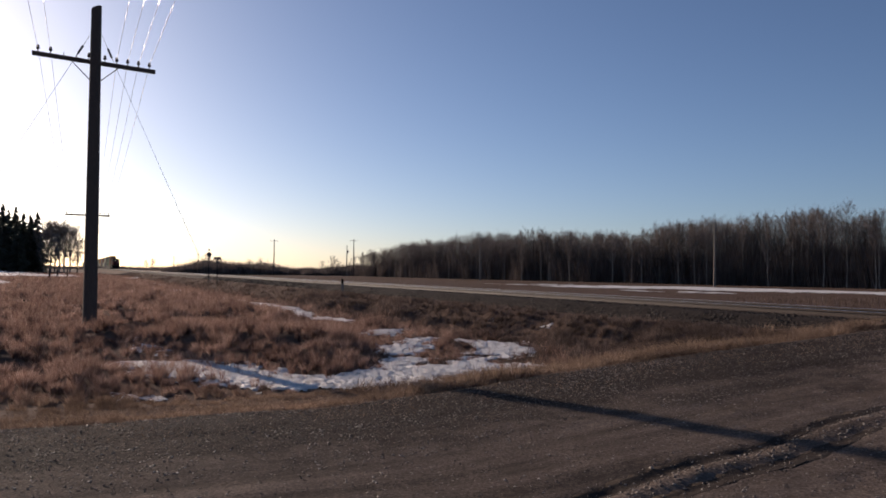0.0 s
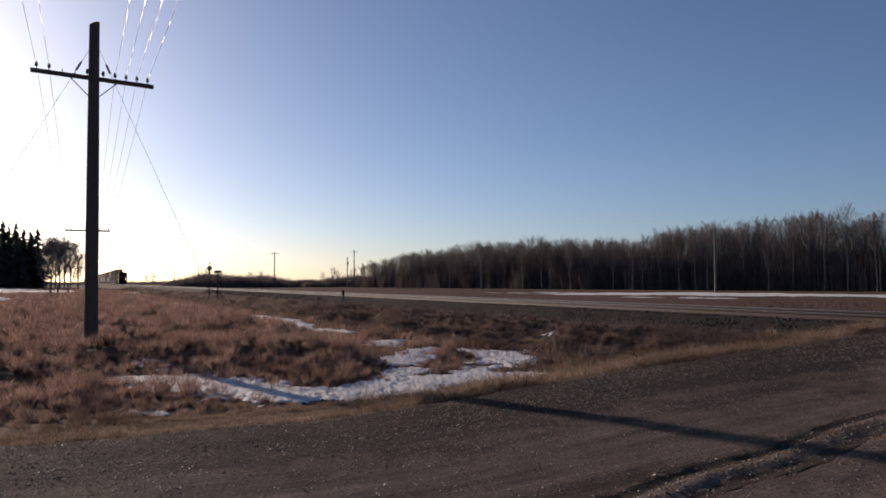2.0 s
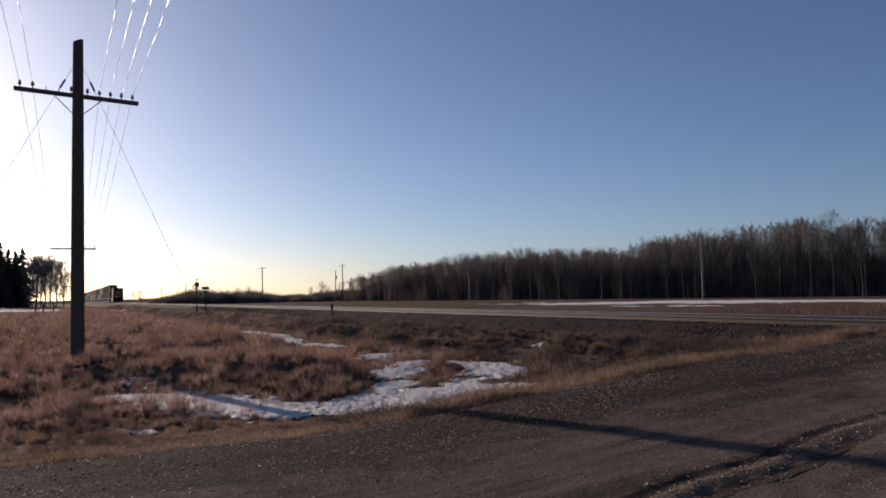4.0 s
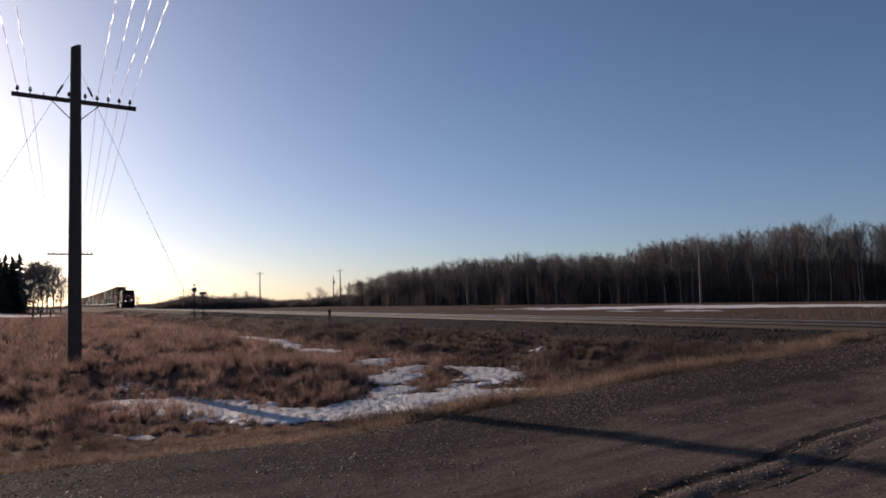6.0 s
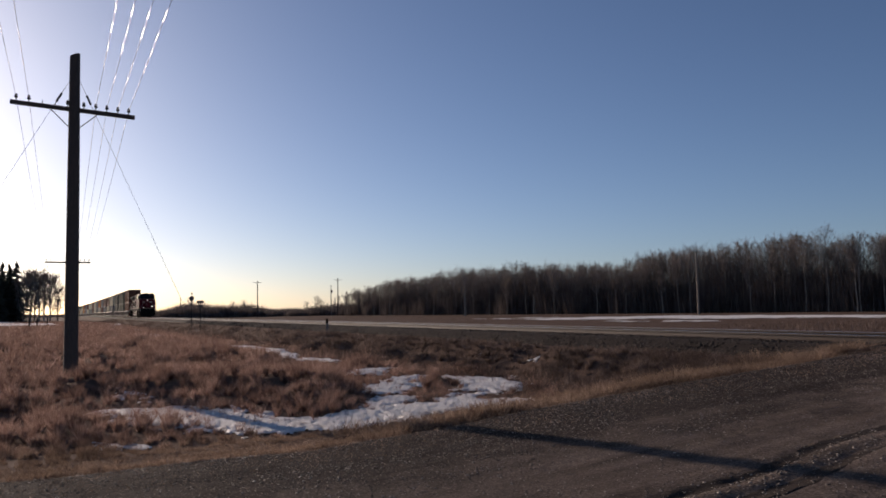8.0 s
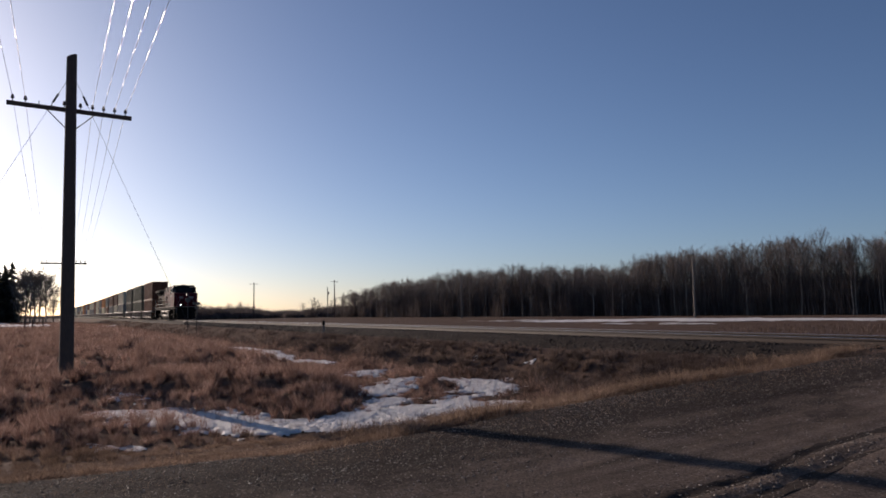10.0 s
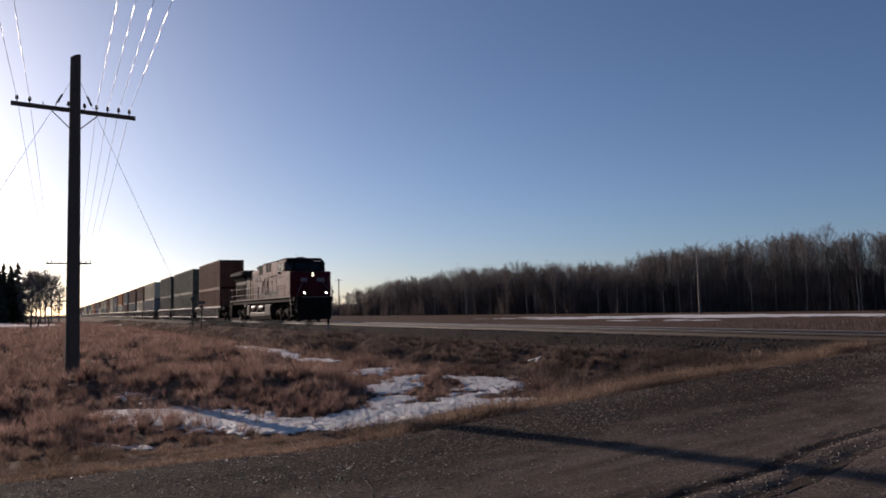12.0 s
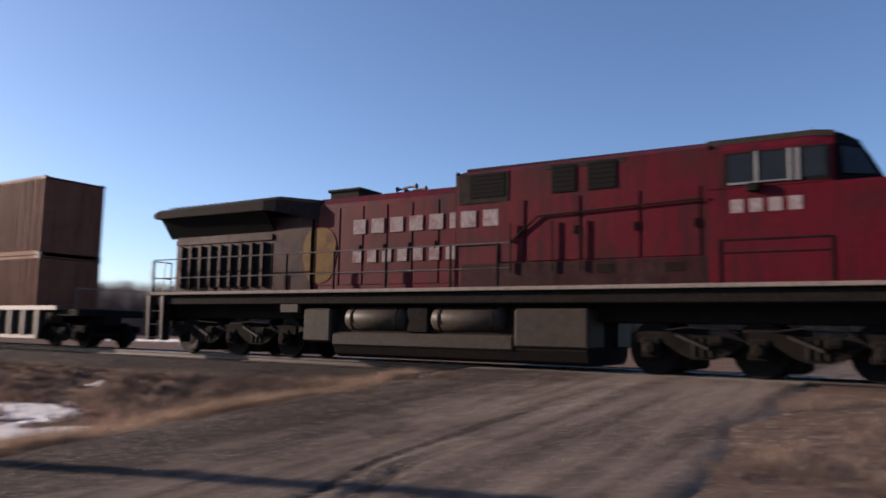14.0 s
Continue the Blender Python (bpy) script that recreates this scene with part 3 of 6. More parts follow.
def build_track():
    """Ballast bed, ties, rails and the timber crossing."""
    svals = np.concatenate([-np.geomspace(40, 1500, 90)[::-1], np.arange(-39.5, 40, 0.5), np.geomspace(41, 900, 40)])
    prof = [(-3.4, -0.30), (-1.95, 0.63), (-1.3, 0.655), (1.3, 0.655), (1.95, 0.63), (3.4, -0.30)]
    vs = np.array([on_track(s, n, z + (0.03 * float(vnoise(s * 2.1, n * 3, 4)) if abs(n) > 1.5 else 0)) for s in svals for n, z in prof])
    k = len(prof)
    q = np.array([(i * k + j, i * k + j + 1, (i + 1) * k + j + 1, (i + 1) * k + j) for i in range(len(svals) - 1) for j in range(k - 1)])
    tagged(new("ballast_bed", raw_mesh("ballast_bed", vs, q, M["stone"], True)), "raised bed of crushed grey stone under the rails", "ballast", kind="structure")
    track = tagged(new("railway_track"), "single railway track with rusty rails and bright worn tops", "railway track", kind="structure")
    for side in (-0.755, 0.755):
        head = [(-0.036, 0), (0.036, 0), (0.036, -0.04), (0.012, -0.05), (0.012, -0.13), (0.07, -0.145), (0.07, -0.16), (-0.07, -0.16), (-0.07, -0.145), (-0.012, -0.13), (-0.012, -0.05), (-0.036, -0.04)]
        g = Geo()
        rings = [[on_track(s, side + a, RAIL_Z - 0.003 + b) for a, b in head] for s in svals]
        g.loft(rings)
        rail = part("rail", g, M["rail"], track)
        top = np.array([on_track(s, side + a, RAIL_Z + b) for s in svals for a, b in ((-0.034, -0.003), (-0.02, 0.001), (0.02, 0.001), (0.034, -0.003))])
        q = np.array([(i * 4 + j, i * 4 + j + 1, (i + 1) * 4 + j + 1, (i + 1) * 4 + j) for i in range(len(svals) - 1) for j in range(3)])
        part("running_surface", raw_mesh("running_surface", top, q, M["rail_top"], True), None, rail, "bright steel worn smooth by wheels")
    g = Geo()
    g.box(-0.11, 0.11, -1.28, 1.28, -0.17, 0.0, 0.012)
    tie_me = g.mesh("tie", M["tie"])
    far = Geo()
    r2 = random.Random(3)
    k = 0
    s = 3.0
    while s > -420:
        s -= 0.53
        if ROAD_S0 - 0.3 < s < ROAD_S1 + 0.3:
            continue
        c = Vector(on_track(s, 0, RAIL_Z - 0.158 + r2.uniform(-0.01, 0.01)))
        rz_ = A - math.pi / 2 + r2.uniform(-0.02, 0.02)
        if k < 290:
            o = new("tie", tie_me)
            o.parent = track
            o.matrix_local = Matrix.Translation(c) @ Matrix.Rotation(rz_, 4, "Z")
        else:
            m = Matrix.Translation(c) @ Matrix.Rotation(rz_, 4, "Z")
            far.add([m @ Vector((x, y, z)) for x in (-0.11, 0.11) for y in (-1.28, 1.28) for z in (-0.17, 0)],
                    [(0, 1, 3, 2), (4, 6, 7, 5), (0, 4, 5, 1), (2, 3, 7, 6), (1, 5, 7, 3)])
        k += 1
    fo = part("far_ties", far, M["tie"], track)
    fo["kind"] = "stuff"
    crossing = tagged(new("level_crossing"), "worn timber planks laid between and beside the rails", "level crossing", kind="structure")
    for n0, n1 in ((-1.56, -1.20), (-1.19, -0.83), (-0.64, -0.22), (-0.21, 0.21), (0.22, 0.64), (0.83, 1.19), (1.20, 1.56)):
        for a, b in ((ROAD_S0 + 0.1, -5.66), (-5.64, ROAD_S1 + 0.3)):
            g2 = Geo()
            z1 = RAIL_Z - 0.01
            c = Vector(on_track((a + b) / 2, (n0 + n1) / 2, 0))
            g2.box(-(b - a) / 2, (b - a) / 2, -(n1 - n0) / 2, (n1 - n0) / 2, z1 - 0.17, z1, 0.012)
            ob = part("plank", g2, M["timber"], crossing)
            ob.matrix_local = Matrix.Translation(c) @ Matrix.Rotation(A - math.pi / 2, 4, "Z")


# ---------------------------------------------------------------- snow
def capsules(S, N, caps):
    best = np.full(S.shape, -9.0)
    for s0, n0, s1, n1, r in caps:
        ds, dn = s1 - s0, n1 - n0
        t = np.clip(((S - s0) * ds + (N - n0) * dn) / max(ds * ds + dn * dn, 1e-6), 0, 1)
        best = np.maximum(best, r - np.hypot(S - s0 - t * ds, N - n0 - t * dn))
    return best


SNOW_NEAR = [(-16.6, 15.3, -15.4, 14.8, 0.60), (-15.9, 14.5, -14.3, 13.9, 1.0), (-14.0, 13.9, -13.2, 13.3, 0.85), (-13.2, 13.3, -12.85, 12.3, 0.70),
             (-12.85, 12.3, -13.0, 11.3, 0.78), (-13.0, 11.2, -13.6, 10.3, 1.0), (-14.7, 10.4, -15.6, 9.8, 0.55), (-13.6, 10.0, -13.5, 9.2, 0.85),
             (-13.4, 9.0, -13.6, 8.0, 0.45), (-14.4, 9.0, -15.0, 8.3, 0.42), (-12.55, 15.7, -12.2, 15.45, 0.12), (-16.8, 9.7, -18.6, 8.4, 0.58),
             (-18.8, 8.4, -19.9, 7.4, 0.42), (-18.3, 6.9, -19.2, 6.6, 0.35), (-17.9, 6.1, -16.3, 6.8, 0.72), (-16.2, 7.6, -15.6, 7.2, 0.45), (-21.9, 8.2, -23.2, 7.0, 0.5), (-21.0, 15.2, -17.4, 14.75, -0.02)]
SNOW_STRIPS = [(-51, 7.4, -44, 7.0, 0.3), (-43, 7.0, -37, 6.7, 0.65), (-37, 6.9, -31, 7.6, 0.45), (-30, 7.4, -27.6, 6.8, 0.4), (-62, 8.9, -72, 8.0, 0.6),
               (-20.7, 4.45, -22.3, 4.45, -0.22), (-18.3, 4.3, -19.9, 4.3, -0.2), (-40, 4.8, -42.5, 4.8, -0.15)]


def snow_mask(S, N):
    m = np.maximum(capsules(S, N, SNOW_NEAR), capsules(S, N, SNOW_STRIPS))
    return m + 0.06 + 0.36 * vnoise(S * 1.1, N * 1.1, 21) + 0.55 * vnoise(S * 3.0, N * 3.0, 22) + 0.6 * vnoise(S * 7.5, N * 7.5, 23)


def snow_sheet(name, s0, s1, n0, n1, step, mask, label, thick=0.05):
    sv, nv = np.arange(s0, s1, step), np.arange(n0, n1, step)
    S, N = np.meshgrid(sv, nv, indexing="ij")
    mk = mask(S, N)
    X, Y = flat(S, N)
    lump = 0.015 * vnoise(S * 2.2, N * 2.2, 24) + 0.014 * vnoise(S * 5, N * 9, 25) + 0.024 * vnoise(S * 15, N * 21, 26) + 0.010 * rng.randn(*S.shape) * min(1, 0.1 / step)
    Z = land_z(S, N) + np.where(mk > 0, 0.015 + thick * np.clip(mk / 0.35, 0, 1) + lump * np.clip(mk * 3, 0, 1) * min(1, 0.3 / step), -0.05)
    a, b = S.shape
    idx = np.arange(a * b).reshape(a, b)
    ok = (mk[:-1, :-1] > -step) & (mk[:-1, 1:] > -step) & (mk[1:, 1:] > -step) & (mk[1:, :-1] > -step)
    q = np.stack([idx[:-1, :-1], idx[:-1, 1:], idx[1:, 1:], idx[1:, :-1]], -1)[ok]
    used, inv = np.unique(q, return_inverse=True)
    v = np.stack([X, Y, Z], -1).reshape(-1, 3)[used]
    ob = new(name, raw_mesh(name, v, inv.reshape(-1, 4), M["snow"], True))
    return tagged(ob, label, "snow", kind="structure")


def field_snow(S, N):
    """Patchy snow left on the field before the woods."""
    m = capsules(S, N, [(-104, -52, -88, -56, 5), (-88, -56, -74, -64, 11), (-74, -62, -60, -66, 11), (-80, -42, -62, -46, 1.5)])
    return m + 8 * vnoise(S * 0.10, N * 0.2, 33) + 8 * vnoise(S * 0.4, N * 0.7, 34) - 0.5


def build_snow():
    snow_sheet("snow_patch", -26, -11.5, 4.8, 18.2, 0.04, snow_mask, "melting old snow lying in the grassy ditch", 0.035)
    snow_sheet("snow_patch", -75, -26, 3.8, 10, 0.14, snow_mask, "thin strip of old snow along the ditch", 0.06)
    snow_sheet("snow_patch", -25.5, -18.0, 3.5, 4.8, 0.06, snow_mask, "small scrap of snow below the ballast", 0.012)
    far = lambda S, N: capsules(S, N, [(-150, 5.5, -142, 6.5, 1.3), (-96, 7.2, -90, 7.4, 0.9), (-118, 7, -112, 7, 0.8)]) + 0.8 * vnoise(S * 0.6, N * 0.9, 31)
    snow_sheet("snow_patch", -156, -86, 2, 10, 0.3, far, "distant scrap of old snow in dry grass", 0.1)
    snow_sheet("snow_field", -150, -20, -95, -25, 0.7, field_snow, "wide strip of snow on the field before the woods", 0.02)
    left = lambda S, N: capsules(S, N, [(-150, 27, -260, 45, 12), (-110, 26, -120, 30, 4), (-85, 24, -95, 25, 2)]) + 7 * vnoise(S * 0.05, N * 0.16, 35)
    snow_sheet("snow_field", -290, -70, 14, 75, 1.2, left, "snow left on the field before the spruces", 0.15)


# ---------------------------------------------------------------- grass
def grass_mesh(name, S, N, H, W, mat, label, lean=0.35, zoff=0.0):
    """Leaning blades in one mesh."""
    k = len(S)
    X, Y = flat(S, N)
    Z = land_z(S, N) - 0.02 + zoff
    ang, la = rng.rand(k) * 6.283, rng.rand(k) * 6.283
    le = lean * (0.3 + rng.rand(k)) * H
    wx, wy = np.cos(ang) * W * 0.5, np.sin(ang) * W * 0.5
    lx, ly = np.cos(la) * le, np.sin(la) * le
    p = np.zeros((k, 3, 3))
    p[:, 0] = np.stack([X - wx, Y - wy, Z], -1)
    p[:, 1] = np.stack([X + wx, Y + wy, Z], -1)
    p[:, 2] = np.stack([X + lx, Y + ly, Z + H * (1 - 0.25 * rng.rand(k))], -1)
    f = np.arange(k * 3).reshape(-1, 3)
    return tagged(new(name, raw_mesh(name, p.reshape(-1, 3), f, mat)), label, "grass", kind="stuff")


def build_grass():
    # tall dry grass of the field, thinner with distance
    k = 1900000
    dist = 6.2 * np.exp(rng.rand(k) * math.log(34))
    az = np.radians(-36 + 74 * rng.rand(k))
    x, y = dist * np.sin(az), dist * np.cos(az)
    s, n = x * UX + y * UY, D_TRACK - (x * NX + y * NY)
    nt = n + bend(s)
    dens = np.clip(0.72 + 1.2 * tussock(s, n) + 0.5 * vnoise(s * 0.3, n * 0.3, 41) + 0.8 * np.clip((-10.5 - s) / -2.0, 0, 1) * (s > -13), 0.3, 1)
    sm = snow_mask(s, n)
    out = ROAD_S0 - s
    ok = (nt > 3.2 + 0.5 * rng.rand(k)) & (out > -0.25 + 1.1 * rng.rand(k) ** 2) & ((sm < -0.05 + 0.6 * rng.rand(k) ** 3) | (rng.rand(k) < 0.05 + 0.05 * sstep(n, 13.2, 14.8))) & (rng.rand(k) < dens)
    s, n, dist, out, nt = s[ok], n[ok], dist[ok], out[ok], nt[ok]
    # gather the blades into tufts that spread outwards
    ci, cj = np.floor(s / 0.34).astype(int), np.floor(n / 0.34).astype(int)
    jit = _tab[ci % 256, cj % 256], _tab[(cj * 7 + 3) % 256, (ci * 5 + 11) % 256]
    cs, cn = (ci + jit[0]) * 0.34, (cj + jit[1]) * 0.34
    tight = np.clip(1.35 - dist / 45, 0.0, 0.75) * np.clip((out - 1.0) / 3.5, 0.1, 1)
    s, n = s + (cs - s) * tight, n + (cn - n) * tight
    tall = 0.65 + 0.75 * _tab[(ci * 3 + 5) % 256, (cj * 11 + 2) % 256]
    h = tall * (0.13 + 0.19 * rng.rand(len(s)) + 0.30 * np.clip(tussock(s, n), 0, 1)) * np.clip(0.28 + np.clip(out - 2.3, 0, 9) / 3.2, 0.28, 1) * np.clip(0.5 + (nt - 3) / 5, 0.5, 1)
    # worn low where it stands before the snow
    gx, gy = flat(s, n)
    low = np.full(len(s), -9.0)
    for reach in (0.5, 1.1, 1.8, 2.6):
        f = 1 + reach / np.maximum(dist, 1.0)
        low = np.maximum(low, snow_mask(gx * f * UX + gy * f * UY, D_TRACK - (gx * f * NX + gy * f * NY)) - 0.06 * reach)
    h = h * (1 - 0.55 * sstep(low, -0.25, 0.15) * (dist < 40) * (1 - 0.65 * sstep(n, 12.8, 14.2)))
    w = 0.0035 + 0.00045 * dist * (0.5 + rng.rand(len(s)))
    matted = (nt < 5.0 + 2.2 * rng.rand(len(s))) & (out > 1.2 + 1.2 * rng.rand(len(s)))
    verge = (out < 2.6 + 1.5 * rng.rand(len(s))) & ~matted
    grass_mesh("field_grass", s[~verge & ~matted], n[~verge & ~matted], h[~verge & ~matted], w[~verge & ~matted], M["grass"], "tall dry reddish brown grass of the field", 0.6)
    grass_mesh("verge_grass", s[verge], n[verge], h[verge], w[verge], M["straw"], "short pale straw on the road verge", 0.8)
    grass_mesh("matted_weeds", s[matted], n[matted], h[matted], w[matted], M["weeds"], "matted grey brown weeds below the ballast", 0.7)
    # bits of straw lying on the edge of the gravel
    k = 9000
    s3, n3 = ROAD_S0 + 1.6 * rng.rand(k) ** 2 - 0.2, 2.5 + 16 * rng.rand(k)
    grass_mesh("straw_litter", s3, n3, 0.02 + 0.05 * rng.rand(k), 0.004 + 0.006 * rng.rand(k), M["straw"], "scraps of straw lying on the edge of the road", 2.5, 0.09)
    # short straw on the slope between the ditch and the ballast
    k = 170000
    s, n = ROAD_S0 - 0.1 - 7.0 * rng.rand(k) ** 1.2, 3.1 + 9.5 * rng.rand(k)
    ok = (snow_mask(s, n) < 0) & (rng.rand(k) < np.clip(0.45 + 1.6 * vnoise(s * 1.8, n * 1.8, 43), 0.05, 1))
    s, n = s[ok], n[ok]
    hv, wv, pale = (0.04 + 0.13 * rng.rand(len(s))) * (1 + 0.9 * vnoise(s * 0.9, n * 0.9, 44)), 0.008 + 0.010 * rng.rand(len(s)), ROAD_S0 - s < 1.2 + 1.8 * rng.rand(len(s))
    grass_mesh("verge_grass", s[~pale], n[~pale], hv[~pale], wv[~pale], M["weeds"], "short matted dry grass on the shoulder by the rails", 0.9)
    grass_mesh("verge_grass", s[pale], n[pale], hv[pale] * 1.7, wv[pale], M["straw"], "pale dry straw along the road edge", 0.8)
    # fine matted weeds on the slope below the ballast
    k = 70000
    s, n = ROAD_S0 - 1.0 - 34 * rng.rand(k) ** 1.3, 3.3 + 4.2 * rng.rand(k)
    ok = (snow_mask(s, n) < -0.05) & (rng.rand(k) < np.clip(0.55 + 1.4 * vnoise(s * 1.2, n * 1.6, 45), 0.12, 1))
    s, n = s[ok], n[ok]
    grass_mesh("matted_weeds", s, n, 0.06 + 0.18 * rng.rand(len(s)) ** 1.5, 0.006 + 0.00035 * np.abs(s), M["weeds"], "matted grey brown weeds below the ballast", 0.9)
    # verge on the camera's side of the road
    k = 260000
    s, n = ROAD_S1 + 0.1 + 6.5 * rng.rand(k) ** 1.3, 2.6 + 17 * rng.rand(k)
    ok = ((s - ROAD_S1 - 0.2) > 0.5 * rng.rand(k)) & (rng.rand(k) < np.clip(0.14 + 1.6 * tussock(s * 1.6, n * 1.6), 0.02, 0.6)) & (np.hypot(s, n - D_TRACK) > 2.2)
    s, n = s[ok], n[ok]
    hv, wv, pale = 0.03 + 0.08 * rng.rand(len(s)) + 0.16 * np.clip(tussock(s * 1.6, n * 1.6), 0, 1), 0.005 + 0.007 * rng.rand(len(s)), rng.rand(len(s)) < 0.4
    grass_mesh("verge_grass", s[pale], n[pale], hv[pale], wv[pale], M["straw"], "matted short straw beside the road", 1.0)
    grass_mesh("verge_grass", s[~pale], n[~pale], hv[~pale], wv[~pale], M["weeds"], "matted grey weeds beside the road", 1.0)
    # field beyond the rails
    k = 110000
    s, n = 60 - 260 * rng.rand(k), -3.6 - 95 * rng.rand(k) ** 1.5
    ok = ((field_snow(s, n - bend(s)) < -1) | (rng.rand(len(s)) < 0.7)) & ((s < ROAD_S0 - 1) | (s > ROAD_S1 + 1))
    s, n = s[ok], n[ok]
    grass_mesh("field_grass", s, n - bend(s), 0.04 + 0.08 * rng.rand(len(s)) + 0.5 * np.exp(-((s + 33) / 10) ** 2 - ((n + 40) / 14) ** 2), 0.03 + 0.05 * rng.rand(len(s)), M["weeds"], "grey brown dry grass of the field beyond the rails", 0.5)


# ---------------------------------------------------------------- poles and wires
def place_z(x, y):
    s, n = x * UX + y * UY, D_TRACK - (x * NX + y * NY)
    return float(land_z(s, n))


def polar(az, dist):
    return dist * math.sin(radians(az)), dist * math.cos(radians(az))


ARM_DIR = Vector((NX, NY, 0))
LINE_DIR = Vector((UX, UY, 0))


def telegraph_pole(x, y, arm_z, top_z, r, arm_len, tilt, pins, label, name="telegraph_pole", braces=True):
    z0 = place_z(x, y) - 0.3
    root = tagged(new(name), label, "utility pole", "poles of the telegraph line")
    root.matrix_world = Matrix.Translation((x, y, z0))
    h = top_z - z0
    g = Geo()
    rings = []
    for i in range(9):
        t = i / 8
        rr = r * (1.12 - 0.34 * t)
        rings.append([(rr * math.cos(a * math.pi / 7) + 0.012 * math.sin(3 * t + a), rr * math.sin(a * math.pi / 7), h * t + (0.05 * math.cos(a * math.pi / 7) if i == 8 else 0)) for a in range(14)])
    g.loft(rings)
    part("pole_shaft", g, M["pole"], root)
    ex = (ARM_DIR * math.cos(radians(tilt)) + Vector((0, 0, math.sin(radians(tilt)))))
    up = Vector((0, 0, 1))
    fr = -LINE_DIR * (r * 0.9 + 0.05)
    za = arm_z - z0

    def at(a, f, u):
        return fr * f + Vector((0, 0, za)) + ex * a + up * u
    g = Geo()
    L = arm_len / 2
    fwd = LINE_DIR * 0.05
    rings = []
    for a in (-L, L):
        c = at(a, 1, 0)
        rings.append([c - fwd - up * 0.055, c + fwd - up * 0.055, c + fwd + up * 0.055, c - fwd + up * 0.055])
    g.loft(rings)
    arm = part("crossarm", g, M["pole"], root, "dark wooden crossarm with pins")
    for a, kind in pins:
        g = Geo()
        b = at(a, 1, 0.05)
        g.tube(b, b + up * (0.13 if kind else 0.10), 0.013, 0.01, 6)
        part("pin", g, M["iron"], arm)
        if kind:
            g = Geo()
            g.lathe(b + up * 0.08, up, [(0, 0.045), (0.03, 0.05), (0.05, 0.034), (0.075, 0.04), (0.105, 0.03), (0.12, 0.012)], 10)
            part("insulator", g, M["glass_insulator"], arm)
    if braces:
        for sgn in (-1, 1):
            g = Geo()
            g.tube(at(sgn * 0.62, 1.15, -0.03), Vector((0, 0, za - 0.55)) + fr * 1.1 + ARM_DIR * sgn * r * 0.5, 0.014, 0.014, 5)
            part("brace", g, M["iron"], root)
    return root


PIN_NEAR = [(-1.44, 1), (-1.13, 1), (-0.80, 0), (-0.48, 0), (-0.17, 1), (0.24, 1), (0.55, 1), (0.84, 1), (1.13, 1), (1.42, 1)]
POLES = []


def build_poles():
    x1, y1 = polar(-24.5, 23.5)
    x2, y2 = polar(-24.75, 63.0)
    x3, y3 = polar(-24.72, 126.0)
    x4, y4 = polar(-25.3, 230.0)
    p = telegraph_pole(x1, y1, 7.34, 8.84, 0.168, 3.17, -2.6, PIN_NEAR, "tall dark wooden telegraph pole with a ten pin crossarm")
    POLES.append((x1, y1, 7.34, -2.6, 3.17))
    # two side guys with a strain insulator each
    for sgn, reach in ((1, 3.9), (-1, 4.5)):
        root = tagged(new("guy_wire"), "thin steel guy wire staying the telegraph pole", "guy wire", "guys of the pole")
        top = Vector((x1, y1, 8.1)) + ARM_DIR * sgn * 0.13
        foot = Vector((x1, y1, 0)) + ARM_DIR * sgn * reach - LINE_DIR * 0.2
        foot.z = place_z(foot.x, foot.y)
        g = Geo()
        g.path([top, foot], 0.005, 6)
        part("cable", g, M["iron"], root)
        g = Geo()
        a, b = top.lerp(foot, 0.045), top.lerp(foot, 0.075)
        g.tube(a, b, 0.03, 0.03, 7)
        part("strain_insulator", g, M["glass_insulator"], root)
    pins2 = [(-1.42, 1), (-1.13, 1), (-0.6, 0), (0.55, 1), (0.84, 1), (1.13, 1), (1.42, 1)]
    telegraph_pole(x2, y2, 5.45, 6.2, 0.14, 3.05, 0, pins2, "dark wooden telegraph pole farther along the line")
    POLES.append((x2, y2, 5.45, 0, 3.05))
    telegraph_pole(x3, y3, 3.75, 4.5, 0.13, 3.05, 0, pins2, "distant dark wooden telegraph pole")
    POLES.append((x3, y3, 3.75, 0, 3.05))
    telegraph_pole(x4, y4, 3.4, 4.1, 0.13, 3.05, 0, pins2, "distant dark wooden telegraph pole")
    POLES.append((x4, y4, 3.4, 0, 3.05))
    # the next pole of the line stands behind the camera
    xb, yb = x1 + 46 * math.sin(radians(25.5)), y1 - 46 * math.cos(radians(25.5))
    telegraph_pole(xb, yb, 9.3, 10.2, 0.16, 5.0, 0, [(a * 1.6, q) for a, q in PIN_NEAR], "dark wooden telegraph pole beside the road")
    POLES.append((xb, yb, 9.3, 0, 5.0))
    order = [POLES[4], POLES[0], POLES[1], POLES[2], POLES[3]]
    for a in (-1.44, -1.13, 0.55, 0.84, 1.13, 1.42):
        g = Geo()
        for (xa, ya, za, ta, la), (xc, yc, zc, tc, _) in zip(order[:-1], order[1:]):
            pa = Vector((xa, ya, za + 0.17)) + ARM_DIR * a * (1.6 if la > 4 else 1.0) + Vector((0, 0, math.sin(radians(ta)) * a)) - LINE_DIR * 0.2
            pc = Vector((xc, yc, zc + 0.17)) + ARM_DIR * a + Vector((0, 0, math.sin(radians(tc)) * a)) - LINE_DIR * 0.2
            sag = (0.001 if la > 4 else 0.006) * (pc - pa).length
            pts = [pa.lerp(pc, i / 40) - Vector((0, 0, sag * 4 * (i / 40) * (1 - i / 40))) for i in range(41)]
            g.path(pts, 0.006, 8)
        tagged(part("telegraph_wire", g, M["wire"], smooth=True), "bare wire shining in low sun between the poles", "wire", "wires of the telegraph line")


